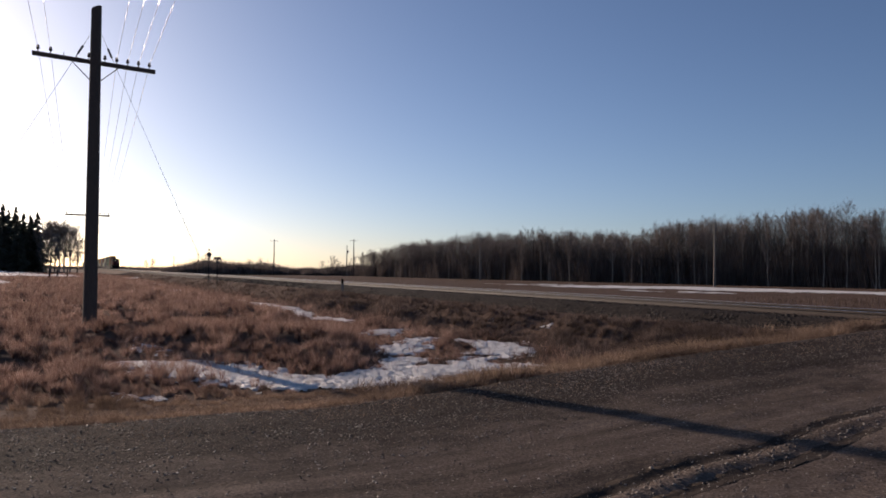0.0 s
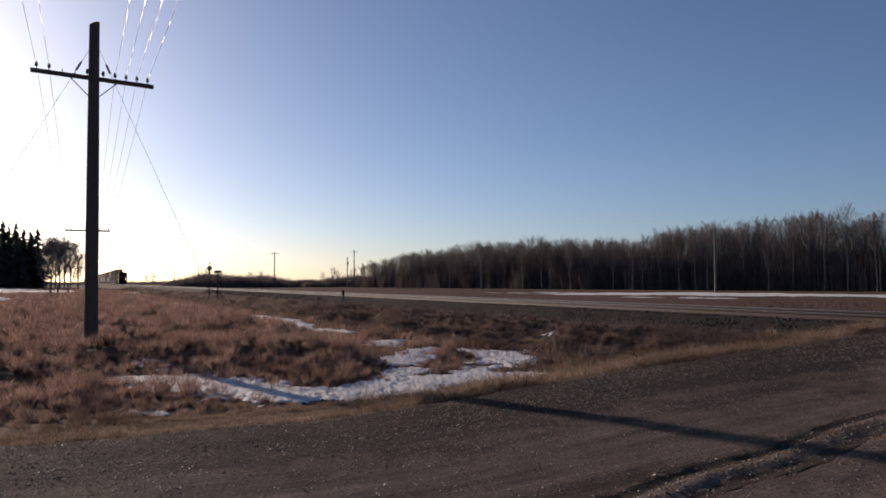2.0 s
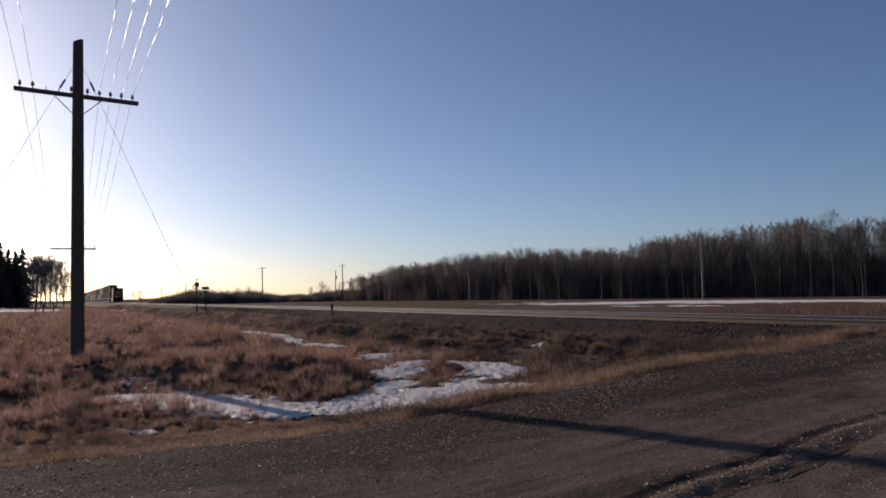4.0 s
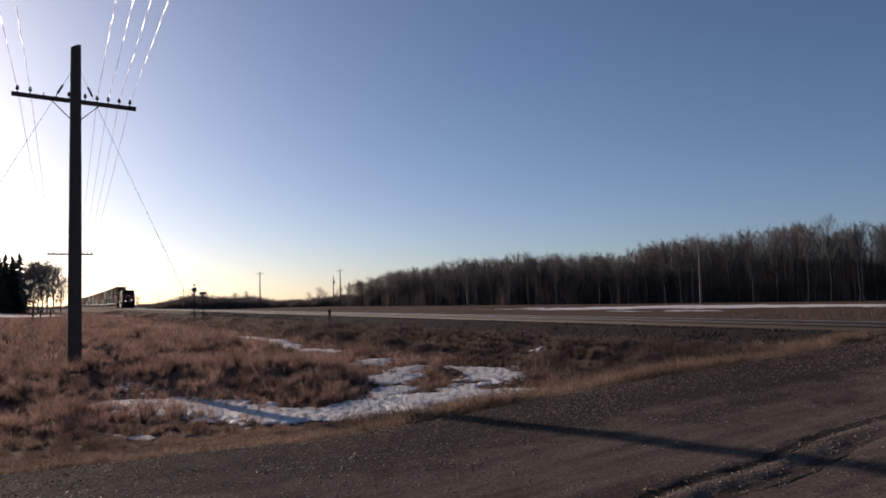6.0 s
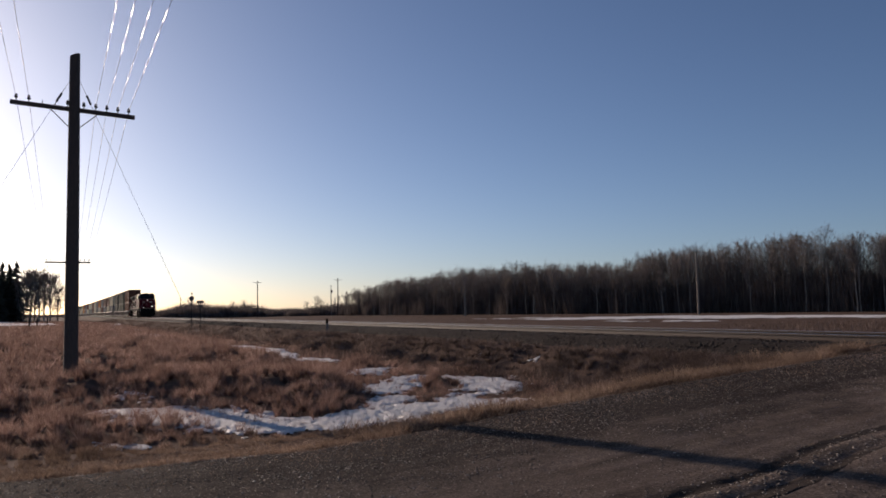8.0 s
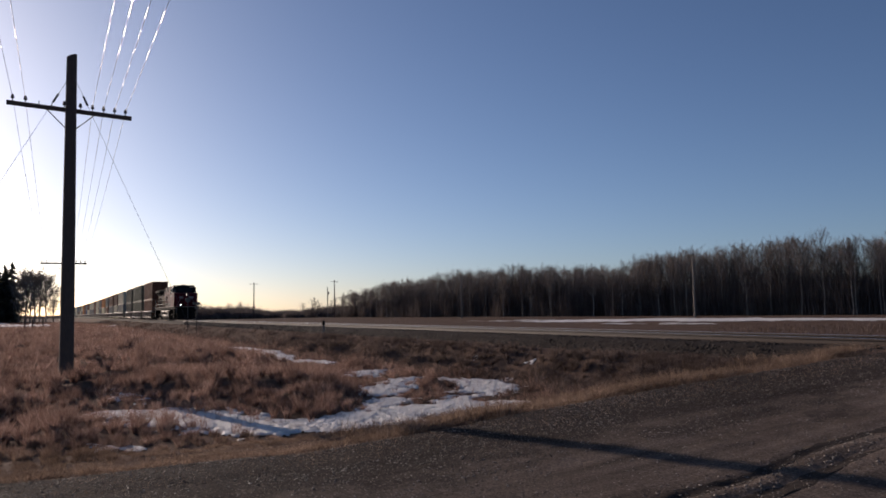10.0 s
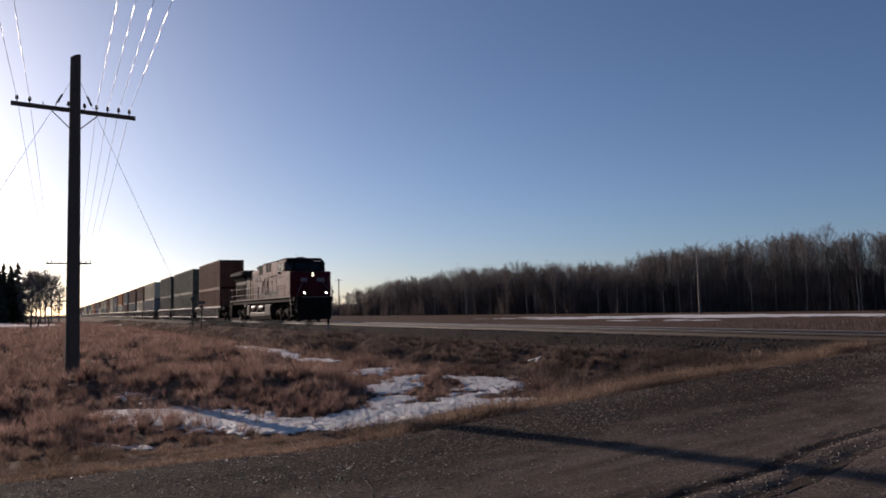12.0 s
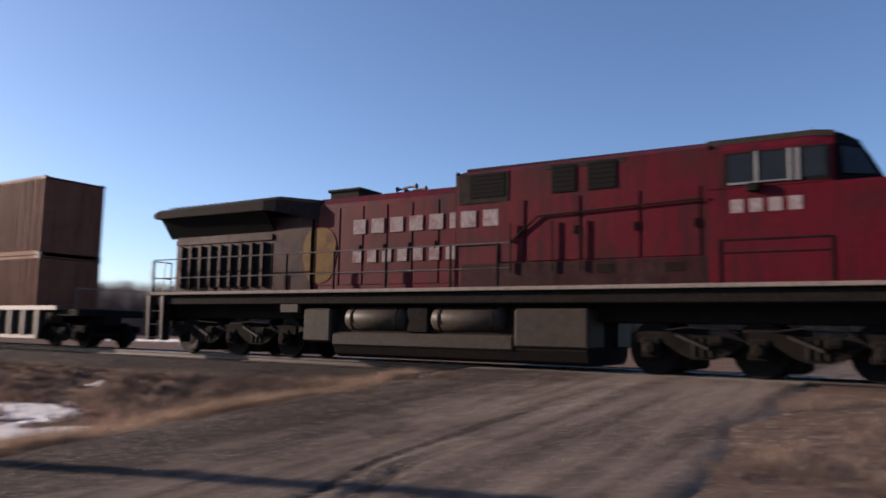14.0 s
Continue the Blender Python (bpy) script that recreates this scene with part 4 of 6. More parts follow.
def power_pole(az, dist, top_el, r, arms, label, drum=False):
    x, y = polar(az, dist)
    z0 = place_z(x, y) - 0.2
    h = 1.6 + dist * math.tan(radians(top_el)) - z0
    root = tagged(new("power_pole"), label, "utility pole", "power poles")
    root.matrix_world = Matrix.Translation((x, y, z0))
    g = Geo()
    g.lathe((0, 0, 0), (0, 0, 1), [(0, r), (h * 0.5, r * 0.85), (h, r * 0.65)], 9)
    part("pole_shaft", g, M["grey_pole"] if arms == 0 else M["pole"], root)
    if arms:
        g = Geo()
        w = arms / 2
        c, d_ = math.cos(radians(az)), -math.sin(radians(az))
        g.tube((-w * c, -w * d_, h - 0.35), (w * c, w * d_, h - 0.35), 0.08, 0.08, 4)
        part("crossarm", g, M["pole"], root)
    for k in (-1, 1):
        g = Geo()
        g.lathe((k * 0.1, 0, h - 0.1), (0, 0, 1), [(0, 0.07), (0.15, 0.08), (0.25, 0.04)], 6)
        part("insulator", g, M["glass_insulator"], root)
    if drum:
        g = Geo()
        g.lathe((0.25, -0.25, h - 2.2), (0, 0, 1), [(0, 0.2), (0.05, 0.26), (0.8, 0.26), (0.85, 0.2)], 10)
        part("transformer", g, M["iron"], root, "grey drum transformer")


def build_far_poles():
    power_pole(19.35, 134, 3.58, 0.20, 0, "bare grey wooden pole standing at the edge of the snow")
    power_pole(2.73, 160, 2.56, 0.16, 0, "bare grey wooden pole before the woods")
    power_pole(-6.6, 245, 2.25, 0.20, 2.4, "distant power pole with a short crossarm")
    power_pole(-7.1, 240, 1.76, 0.18, 0, "distant service pole with a drum transformer", True)
    power_pole(-12.34, 250, 2.13, 0.20, 2.6, "distant power pole with a short crossarm")
    power_pole(-17.6, 420, 1.0, 0.2, 1.8, "distant power pole on the horizon")
    power_pole(-19.2, 520, 0.8, 0.2, 1.8, "distant power pole on the horizon")


def build_signs():
    # two sign posts on the near shoulder, seen from behind, and a short stake
    for az, dist, top, kind, label in ((-16.85, 78, 1.22, 0, "thin post with a round sign seen from behind"), (-16.27, 73.6, 0.82, 1, "thin post with a wide plate seen from behind")):
        x, y = polar(az, dist)
        z0 = place_z(x, y) - 0.1
        h = 1.6 + dist * math.tan(radians(top)) - z0
        root = tagged(new("track_sign"), label, "sign", "signs beside the rails")
        root.matrix_world = Matrix.Translation((x, y, z0)) @ Matrix.Rotation(A, 4, "Z")
        g = Geo()
        g.tube((0, 0, 0), (0, 0, h - 0.1), 0.05, 0.05, 7)
        part("post", g, M["iron"], root)
        g = Geo()
        if kind == 0:
            g.lathe((0, -0.06, h - 0.32), (0, 1, 0), [(0, 0.20), (0.02, 0.24), (0.04, 0.24), (0.05, 0.20)], 18)
            g.lathe((0, -0.05, h + 0.05), (0, 0, 1), [(0, 0.10), (0.12, 0.07), (0.2, 0.02)], 8)
        else:
            g.box(-0.32, 0.32, -0.06, -0.02, h - 0.24, h, 0.01)
            g.box(-0.16, 0.16, -0.065, -0.02, h - 0.62, h - 0.36, 0.01)
        part("plate", g, M["sign_back"], root, "dark unpainted back of a sign")
    x, y = polar(-7.4, 42.5)
    root = tagged(new("marker_stake"), "short dark stake with a pale foot in the ballast", "stake")
    z0 = place_z(x, y)
    root.matrix_world = Matrix.Translation((x, y, z0))
    g = Geo()
    g.box(-0.06, 0.06, -0.05, 0.05, 0.0, 1.12 - z0, 0.01)
    part("post", g, M["under"], root)
    g = Geo()
    g.box(-0.065, 0.065, -0.055, 0.055, 0.0, 0.86 - z0, 0.008)
    part("foot", g, M["grey_pole"], root)
    for k, (az, dist) in enumerate(((-26.95, 120), (-26.5, 122), (-25.9, 140))):
        x, y = polar(az, dist)
        root = tagged(new("fence_post"), "dark weathered wooden fence post in grass", "fence post", "fence posts")
        root.matrix_world = Matrix.Translation((x, y, place_z(x, y) - 0.1))
        g = Geo()
        g.lathe((0, 0, 0), (0, 0, 1), [(0, 0.12), (1.0, 0.11), (1.45, 0.10), (1.48, 0.05)], 8)
        part("post", g, M["pole"], root)


# ---------------------------------------------------------------- trees
class Sticks:
    """Tapered limbs gathered as triangles."""

    def __init__(self):
        self.v, self.f = [], []

    def limb(self, p, q, r0, r1, seg):
        ax = (q - p)
        if ax.length < 1e-4:
            return
        ax = ax.normalized()
        u = ax.orthogonal().normalized()
        w = ax.cross(u)
        o = len(self.v)
        for c, r in ((p, r0), (q, r1)):
            for i in range(seg):
                a = 6.2832 * i / seg
                self.v.append(c + u * (math.cos(a) * r) + w * (math.sin(a) * r))
        for i in range(seg):
            j = (i + 1) % seg
            self.f.append((o + i, o + j, o + seg + j))
            self.f.append((o + i, o + seg + j, o + seg + i))

    def sliver(self, p, q, w, side):
        o = len(self.v)
        self.v += [p - side * w, p + side * w, q]
        self.f.append((o, o + 1, o + 2))


def bare_tree(seed, h, spread_, bare=0.45, limbs=26, twigs=7, r0=0.13, rise=(0.7, 1.5), fine=0.030):
    r = random.Random(seed)
    tr, cr = Sticks(), Sticks()
    pts = [Vector((0, 0, -0.2))]
    x = y = 0.0
    n = 8
    for i in range(1, n + 1):
        x += r.uniform(-0.1, 0.1)
        y += r.uniform(-0.1, 0.1)
        pts.append(Vector((x, y, h * 0.94 * i / n)))
    for i in range(n):
        tr.limb(pts[i], pts[i + 1], r0 * (1 - 0.88 * i / n), r0 * (1 - 0.88 * (i + 1) / n), 6)
    for k in range(limbs):
        t = bare + (0.98 - bare) * (k + r.random()) / limbs
        fi = t * n
        i = min(n - 1, int(fi))
        p = pts[i].lerp(pts[i + 1], fi - i)
        a = r.uniform(0, 6.283)
        env = math.sin(min(1, (t - bare) / (1 - bare) * 0.9 + 0.18) * math.pi * 0.95)
        ln = spread_ * (0.35 + 0.65 * env) * r.uniform(0.7, 1.2)
        up = r.uniform(*rise)
        d = Vector((math.cos(a), math.sin(a), up)).normalized()
        mid = p + d * ln * 0.5
        d2 = (d + Vector((r.uniform(-.3, .3), r.uniform(-.3, .3), 0.35))).normalized()
        q = mid + d2 * ln * 0.6
        rr = 0.03 * (1.2 - t) + 0.014
        cr.limb(p, mid, rr, rr * 0.65, 3)
        cr.limb(mid, q, rr * 0.65, 0.006, 3)
        for j in range(twigs):
            tt = r.uniform(0.25, 1.0)
            b = p.lerp(mid, tt * 2) if tt < 0.5 else mid.lerp(q, tt * 2 - 1)
            dd = (d2 + Vector((r.uniform(-.9, .9), r.uniform(-.9, .9), r.uniform(-.2, .8)))).normalized()
            e = b + dd * ln * r.uniform(0.25, 0.55)
            side = dd.orthogonal().normalized()
            cr.sliver(b, e, fine * 1.07, side)
            for _ in range(4):
                b2 = b.lerp(e, r.uniform(0.3, 0.95))
                d3 = (dd + Vector((r.uniform(-1, 1), r.uniform(-1, 1), r.uniform(-.3, .9)))).normalized()
                s2 = Vector((r.uniform(-1, 1), r.uniform(-1, 1), r.uniform(-1, 1))).normalized()
                cr.sliver(b2, b2 + d3 * ln * r.uniform(0.14, 0.36), fine * 0.93, s2)
    return tr, cr


def stick_mesh(name, st, mat):
    return raw_mesh(name, [tuple(v) for v in st.v], st.f, mat)


WOOD_EDGE = [(118, 58), (65, 125), (27, 170), (-9, 219), (-30, 256)]


def edge_at(t):
    d = [math.dist(a, b) for a, b in zip(WOOD_EDGE[:-1], WOOD_EDGE[1:])]
    L = t * sum(d)
    for (a, b), q in zip(zip(WOOD_EDGE[:-1], WOOD_EDGE[1:]), d):
        if L <= q:
            f = L / q
            tx, ty = (b[0] - a[0]) / q, (b[1] - a[1]) / q
            return a[0] + (b[0] - a[0]) * f, a[1] + (b[1] - a[1]) * f, (ty, -tx)
        L -= q
    return (*WOOD_EDGE[-1], (0.8, 0.6))


def wood_height(t, az):
    """Crown height of the woods seen in direction az."""
    return float(np.interp(az, [-8, -6.2, -4.2, -2.5, 0.4, 2.5, 6.3, 8.8, 12.4, 14.4, 15.7, 17.2, 20.3, 23.7, 26, 29, 60],
                           [5.2, 7.0, 9.0, 10.8, 11.0, 12.0, 12.0, 11.4, 11.2, 10.6, 12.0, 12.8, 12.8, 13.6, 13.9, 13.3, 13.6]))


def build_woods():
    r = random.Random(5)
    kinds = []
    for k in range(7):
        h = 10.0
        tr, cr = bare_tree(100 + k, h, 1.75 + 0.3 * (k % 3), 0.34 + 0.09 * (k % 3), 34, 7, 0.085, (0.7, 1.9), 0.016)
        root = tagged(new("aspen_tree"), "tall bare grey aspen at the edge of the woods", "tree", "trees at the edge of the woods")
        part("trunk", stick_mesh("trunk", tr, M["bark"]), None, root)
        part("crown", stick_mesh("crown", cr, M["twig"]), None, root, "leafless twigs")
        kinds.append((root, tr, cr))
    count = 0
    for i in range(210):
        t = (i + r.random() * 0.95) / 210
        x, y, nrm = edge_at(t)
        off = r.uniform(-1.0, 6.0)
        x, y = x + nrm[0] * off, y + nrm[1] * off
        az = math.degrees(math.atan2(x, y))
        sc = wood_height(t, az) / 10 * r.uniform(0.80, 1.03)
        m = Matrix.Translation((x, y, place_z(x, y))) @ Matrix.Rotation(r.uniform(0, 6.28), 4, "Z") @ Matrix.Rotation(radians(r.uniform(-2, 2)), 4, "X")
        src = kinds[i % 7][0]
        if count < 7:
            ob = src
            ob.matrix_basis = m
        else:
            ob = copy_thing(src, m)
        ob.scale = (sc * r.uniform(0.85, 1.1), sc * r.uniform(0.85, 1.1), sc)
        count += 1
    # the depth of the wood: trunks and crowns behind the first row
    V, Fc, VB, FB = [], [], [], []
    o = ob_ = 0
    data = []
    for k, (_, tr, cr) in enumerate(kinds):
        data.append((np.array([tuple(v) for v in tr.v]), np.array(tr.f), np.array([tuple(v) for v in cr.v]), np.array(cr.f)))
    for i in range(900):
        t = r.random()
        x, y, nrm = edge_at(t)
        off = 3 + 34 * r.random() ** 1.2
        x, y = x + nrm[0] * off, y + nrm[1] * off
        az = math.degrees(math.atan2(x, y))
        sc = wood_height(t, az) / 10 * r.uniform(0.80, 1.02) * (1 + off * 0.002)
        tv, tf, cv, cf = data[i % 7]
        keep = np.random.RandomState(i).rand(len(cf)) < 0.50
        a = r.uniform(0, 6.28)
        R = np.array([[math.cos(a), -math.sin(a), 0], [math.sin(a), math.cos(a), 0], [0, 0, 1]]) * sc
        P = np.array([x, y, place_z(x, y)])
        VB.append(tv @ R.T + P)
        FB.append(tf + ob_)
        ob_ += len(tv)
        V.append(cv @ R.T + P)
        Fc.append(cf[keep] + o)
        o += len(cv)
    woods = tagged(new("woods_behind"), "dense bare aspen wood behind the first row of trees", "woods", kind="stuff")
    t1 = part("trunks", raw_mesh("trunks", np.concatenate(VB), np.concatenate(FB), M["bark"]), None, woods)
    c1 = part("crowns", raw_mesh("crowns", np.concatenate(V), np.concatenate(Fc), M["twig"]), None, woods)
    t1["kind"] = c1["kind"] = "stuff"
    # thicket of thin stems below and between the trunks
    k = 300000
    rr = np.random.RandomState(9)
    ts = rr.rand(k)
    E = np.array([(*edge_at(t)[:2], *edge_at(t)[2]) for t in np.linspace(0, 1, 400)])
    e = E[(ts * 399).astype(int)]
    off = 1.2 + 33 * rr.rand(k) ** 1.4 + 3.0 * vnoise(ts * 60, ts * 0, 51)
    x, y = e[:, 0] + e[:, 2] * off + rr.randn(k) * 0.6, e[:, 1] + e[:, 3] * off + rr.randn(k) * 0.6
    azs = np.degrees(np.arctan2(x, y))
    hh = np.interp(azs, [-9, -6, -2, 3, 8, 12, 15, 19, 26, 60], [3.5, 5.8, 9.4, 10.8, 11.0, 10.6, 10.0, 10.6, 11.2, 11.2])
    h = hh * (0.5 + 0.55 * rr.rand(k)) * np.clip(0.55 + (off + 1.0) / 9, 0.5, 1) * (0.9 + 0.5 * vnoise(x * 0.15, y * 0.15, 52))
    s, n = x * UX + y * UY, D_TRACK - (x * NX + y * NY)
    grass_mesh("thicket", s, n, np.clip(h, 0.8, 11), 0.035 + 0.06 * rr.rand(k), M["brush"], "dense dark reddish thicket below the bare trees", 0.22)


def spruce(seed, h, w):
    r = random.Random(seed)
    tr, cr = Sticks(), Sticks()
    tr.limb(Vector((0, 0, -0.2)), Vector((0, 0, h)), 0.2, 0.02, 7)
    for k in range(int(h * 16)):
        z = h * (0.05 + 0.95 * (k / (h * 16)))
        t = 1 - z / h
        L = w * (t ** 0.85) * r.uniform(0.65, 1.15) + 0.12
        a = r.uniform(0, 6.283)
        d = Vector((math.cos(a), math.sin(a), -0.35 + 0.4 * (1 - t)))
        p = Vector((0, 0, z))
        q = p + d * L
        side = Vector((-math.sin(a), math.cos(a), 0))
        cr.sliver(p, q, 0.30 * L + 0.08, side)
        cr.sliver(p + Vector((0, 0, 0.1)), q, 0.20 * L + 0.12, Vector((0, 0, 1)))
        for j in range(9):
            b = p.lerp(q, r.uniform(0.3, 0.95))
            dd = (d + side * r.uniform(-1.2, 1.2) + Vector((0, 0, r.uniform(-0.5, 0.2)))).normalized()
            cr.sliver(b, b + dd * L * 0.38 - Vector((0, 0, 0.15)), 0.16, Vector((r.uniform(-.5, .5), r.uniform(-.5, .5), 1.0)).normalized())
    return tr, cr


def build_left_trees():
    r = random.Random(8)
    base = []
    for k in range(3):
        tr, cr = spruce(40 + k, 10, 2.3)
        root = tagged(new("spruce_tree"), "tall dark spruce in a shelter belt", "tree", "spruces of the shelter belt")
        part("trunk", stick_mesh("trunk", tr, M["bark"]), None, root)
        part("crown", stick_mesh("crown", cr, M["needle"]), None, root, "green needles, paler for sun glare")
        base.append(root)
    spots = [(-37, 17), (-36.2, 18), (-35.3, 16), (-34.5, 17.5), (-33.7, 18.2), (-33, 17), (-32.3, 18), (-31.6, 17.2), (-31.0, 18.4), (-30.4, 17.4), (-29.75, 17.8), (-29.4, 16.6), (-29.0, 17.6), (-28.55, 16.0), (-28.15, 15.4), (-27.75, 16.2), (-30.1, 15), (-32.0, 15), (-28.8, 13)]
    for k, (az, h) in enumerate(spots):
        x, y = polar(az, 262 + r.uniform(-6, 10))
        m = Matrix.Translation((x, y, place_z(x, y))) @ Matrix.Rotation(r.uniform(0, 6.28), 4, "Z")
        ob = base[k] if k < 3 else copy_thing(base[k % 3], m)
        ob.matrix_basis = m
        ob.scale = (h / 10 * r.uniform(0.95, 1.2),) * 2 + (h / 10 * 1.13,)
    tr, cr = bare_tree(77, 10, 4.2, 0.14, 44, 11, 0.2, (0.9, 2.2), 0.035)
    root = tagged(new("bare_tree"), "broad leafless tree beside the spruces", "tree", "bare trees by the field")
    part("trunk", stick_mesh("trunk", tr, M["bark"]), None, root)
    part("crown", stick_mesh("crown", cr, M["twig"]), None, root, "leafless twigs")
    first = True
    for az, d, h in ((-26.9, 250, 13), (-26.4, 245, 13.5), (-25.75, 250, 12), (-27.3, 255, 12), (-25.3, 262, 9.5), (-26.1, 256, 12.5), (-26.65, 258, 12.5)):
        x, y = polar(az, d)
        m = Matrix.Translation((x, y, place_z(x, y))) @ Matrix.Rotation(az * 9, 4, "Z")
        ob = root if first else copy_thing(root, m)
        ob.matrix_basis = m
        ob.scale = (h / 10,) * 3
        first = False


def bush(name, spots, label, stems, h, mat, seed):
    """Many thin stems round the given places, one object of stuff."""
    rr = np.random.RandomState(seed)
    X, Y, H = [], [], []
    for x, y, rad, hh in spots:
        k = int(stems * rad)
        a, q = rr.rand(k) * 6.283, np.sqrt(rr.rand(k)) * rad
        X.append(x + np.cos(a) * q)
        Y.append(y + np.sin(a) * q)
        H.append(hh * (1 - 0.6 * (q / rad) ** 2) * (0.45 + 0.6 * rr.rand(k)))
    x, y, hv = np.concatenate(X), np.concatenate(Y), np.concatenate(H)
    s, n = x * UX + y * UY, D_TRACK - (x * NX + y * NY)
    dist = np.hypot(x, y)
    ob = grass_mesh(name, s, n, hv, 0.0007 * dist * (0.5 + rr.rand(len(x))), mat, label, 0.45)
    ob["category"] = "bushes"


def build_bushes():
    r = random.Random(12)
    spots = []
    for k in range(230):
        az = r.uniform(-19.4, -5.2)
        d = r.uniform(265, 330)
        x, y = polar(az, d)
        top = float(np.interp(az, [-19.5, -18.3, -17, -15.5, -14.2, -13.2, -12, -9, -8, -6], [0.35, 0.8, 1.15, 1.05, 0.85, 1.05, 0.6, 0.5, 0.8, 1.0]))
        spots.append((x, y, r.uniform(2, 5), 1.2 + d * math.tan(radians(top)) * r.uniform(0.45, 1.05)))
    bush("roadside_bushes", spots, "dark leafless bushes along the far field edge", 190, 3, M["brush"], 61)
    spots = []
    for k in range(260):
        az = r.uniform(-34, -4)
        d = r.uniform(600, 1100)
        x, y = polar(az, d)
        spots.append((x, y, r.uniform(5, 14), r.uniform(2.5, 6.5)))
    bush("distant_bushes", spots, "distant line of bare bushes on the horizon", 12, 3, M["brush"], 62)
    spots = []
    for ws, wn_ in ((-15.0, 6.6), (-14.6, 6.0), (-15.6, 5.6), (-14.0, 6.6), (-16.4, 5.2), (-14.3, 5.4)):
        x, y = flat(ws, wn_)
        spots.append((float(x), float(y), 0.55, 0.55))
    bush("ditch_weeds", spots, "pale dry weeds standing beside the snow", 420, 1, M["weeds"], 63)
    tr, cr = bare_tree(90, 10, 3.0, 0.12, 34, 8, 0.16)
    root = tagged(new("bare_tree"), "small leafless tree far across the field", "tree", "bare trees by the field")
    part("trunk", stick_mesh("trunk", tr, M["bark"]), None, root)
    part("crown", stick_mesh("crown", cr, M["twig"]), None, root, "leafless twigs")
    first = True
    for az, d, h in ((-20.6, 430, 6.5), (-21.0, 440, 6), (-14.1, 300, 5.5), (-17.0, 300, 7), (-8.1, 270, 6.5), (-7.7, 275, 5), (-8.9, 280, 5), (-5.9, 260, 7.5), (-5.3, 255, 8.5), (-16.2, 295, 6), (-13.3, 300, 6)):
        x, y = polar(az, d)
        m = Matrix.Translation((x, y, place_z(x, y))) @ Matrix.Rotation(az * 7, 4, "Z")
        ob = root if first else copy_thing(root, m)
        ob.matrix_basis = m
        ob.scale = (h / 10,) * 3
        first = False


# ---------------------------------------------------------------- train
# Local space: x forward along the train (couplers of the nose at 0), y to its left, z up from the rail tops.
def wheel_geo(x, y, r, inner):
    g = Geo()
    g.lathe((x, y, r), (0, inner, 0), [(0, r * 0.30), (0.02, r * 0.55), (0.0, r * 0.80), (0.0, r - 0.01), (0.012, r), (0.10, r), (0.105, r + 0.03), (0.135, r + 0.03), (0.14, r * 0.5)], 22)
    return g


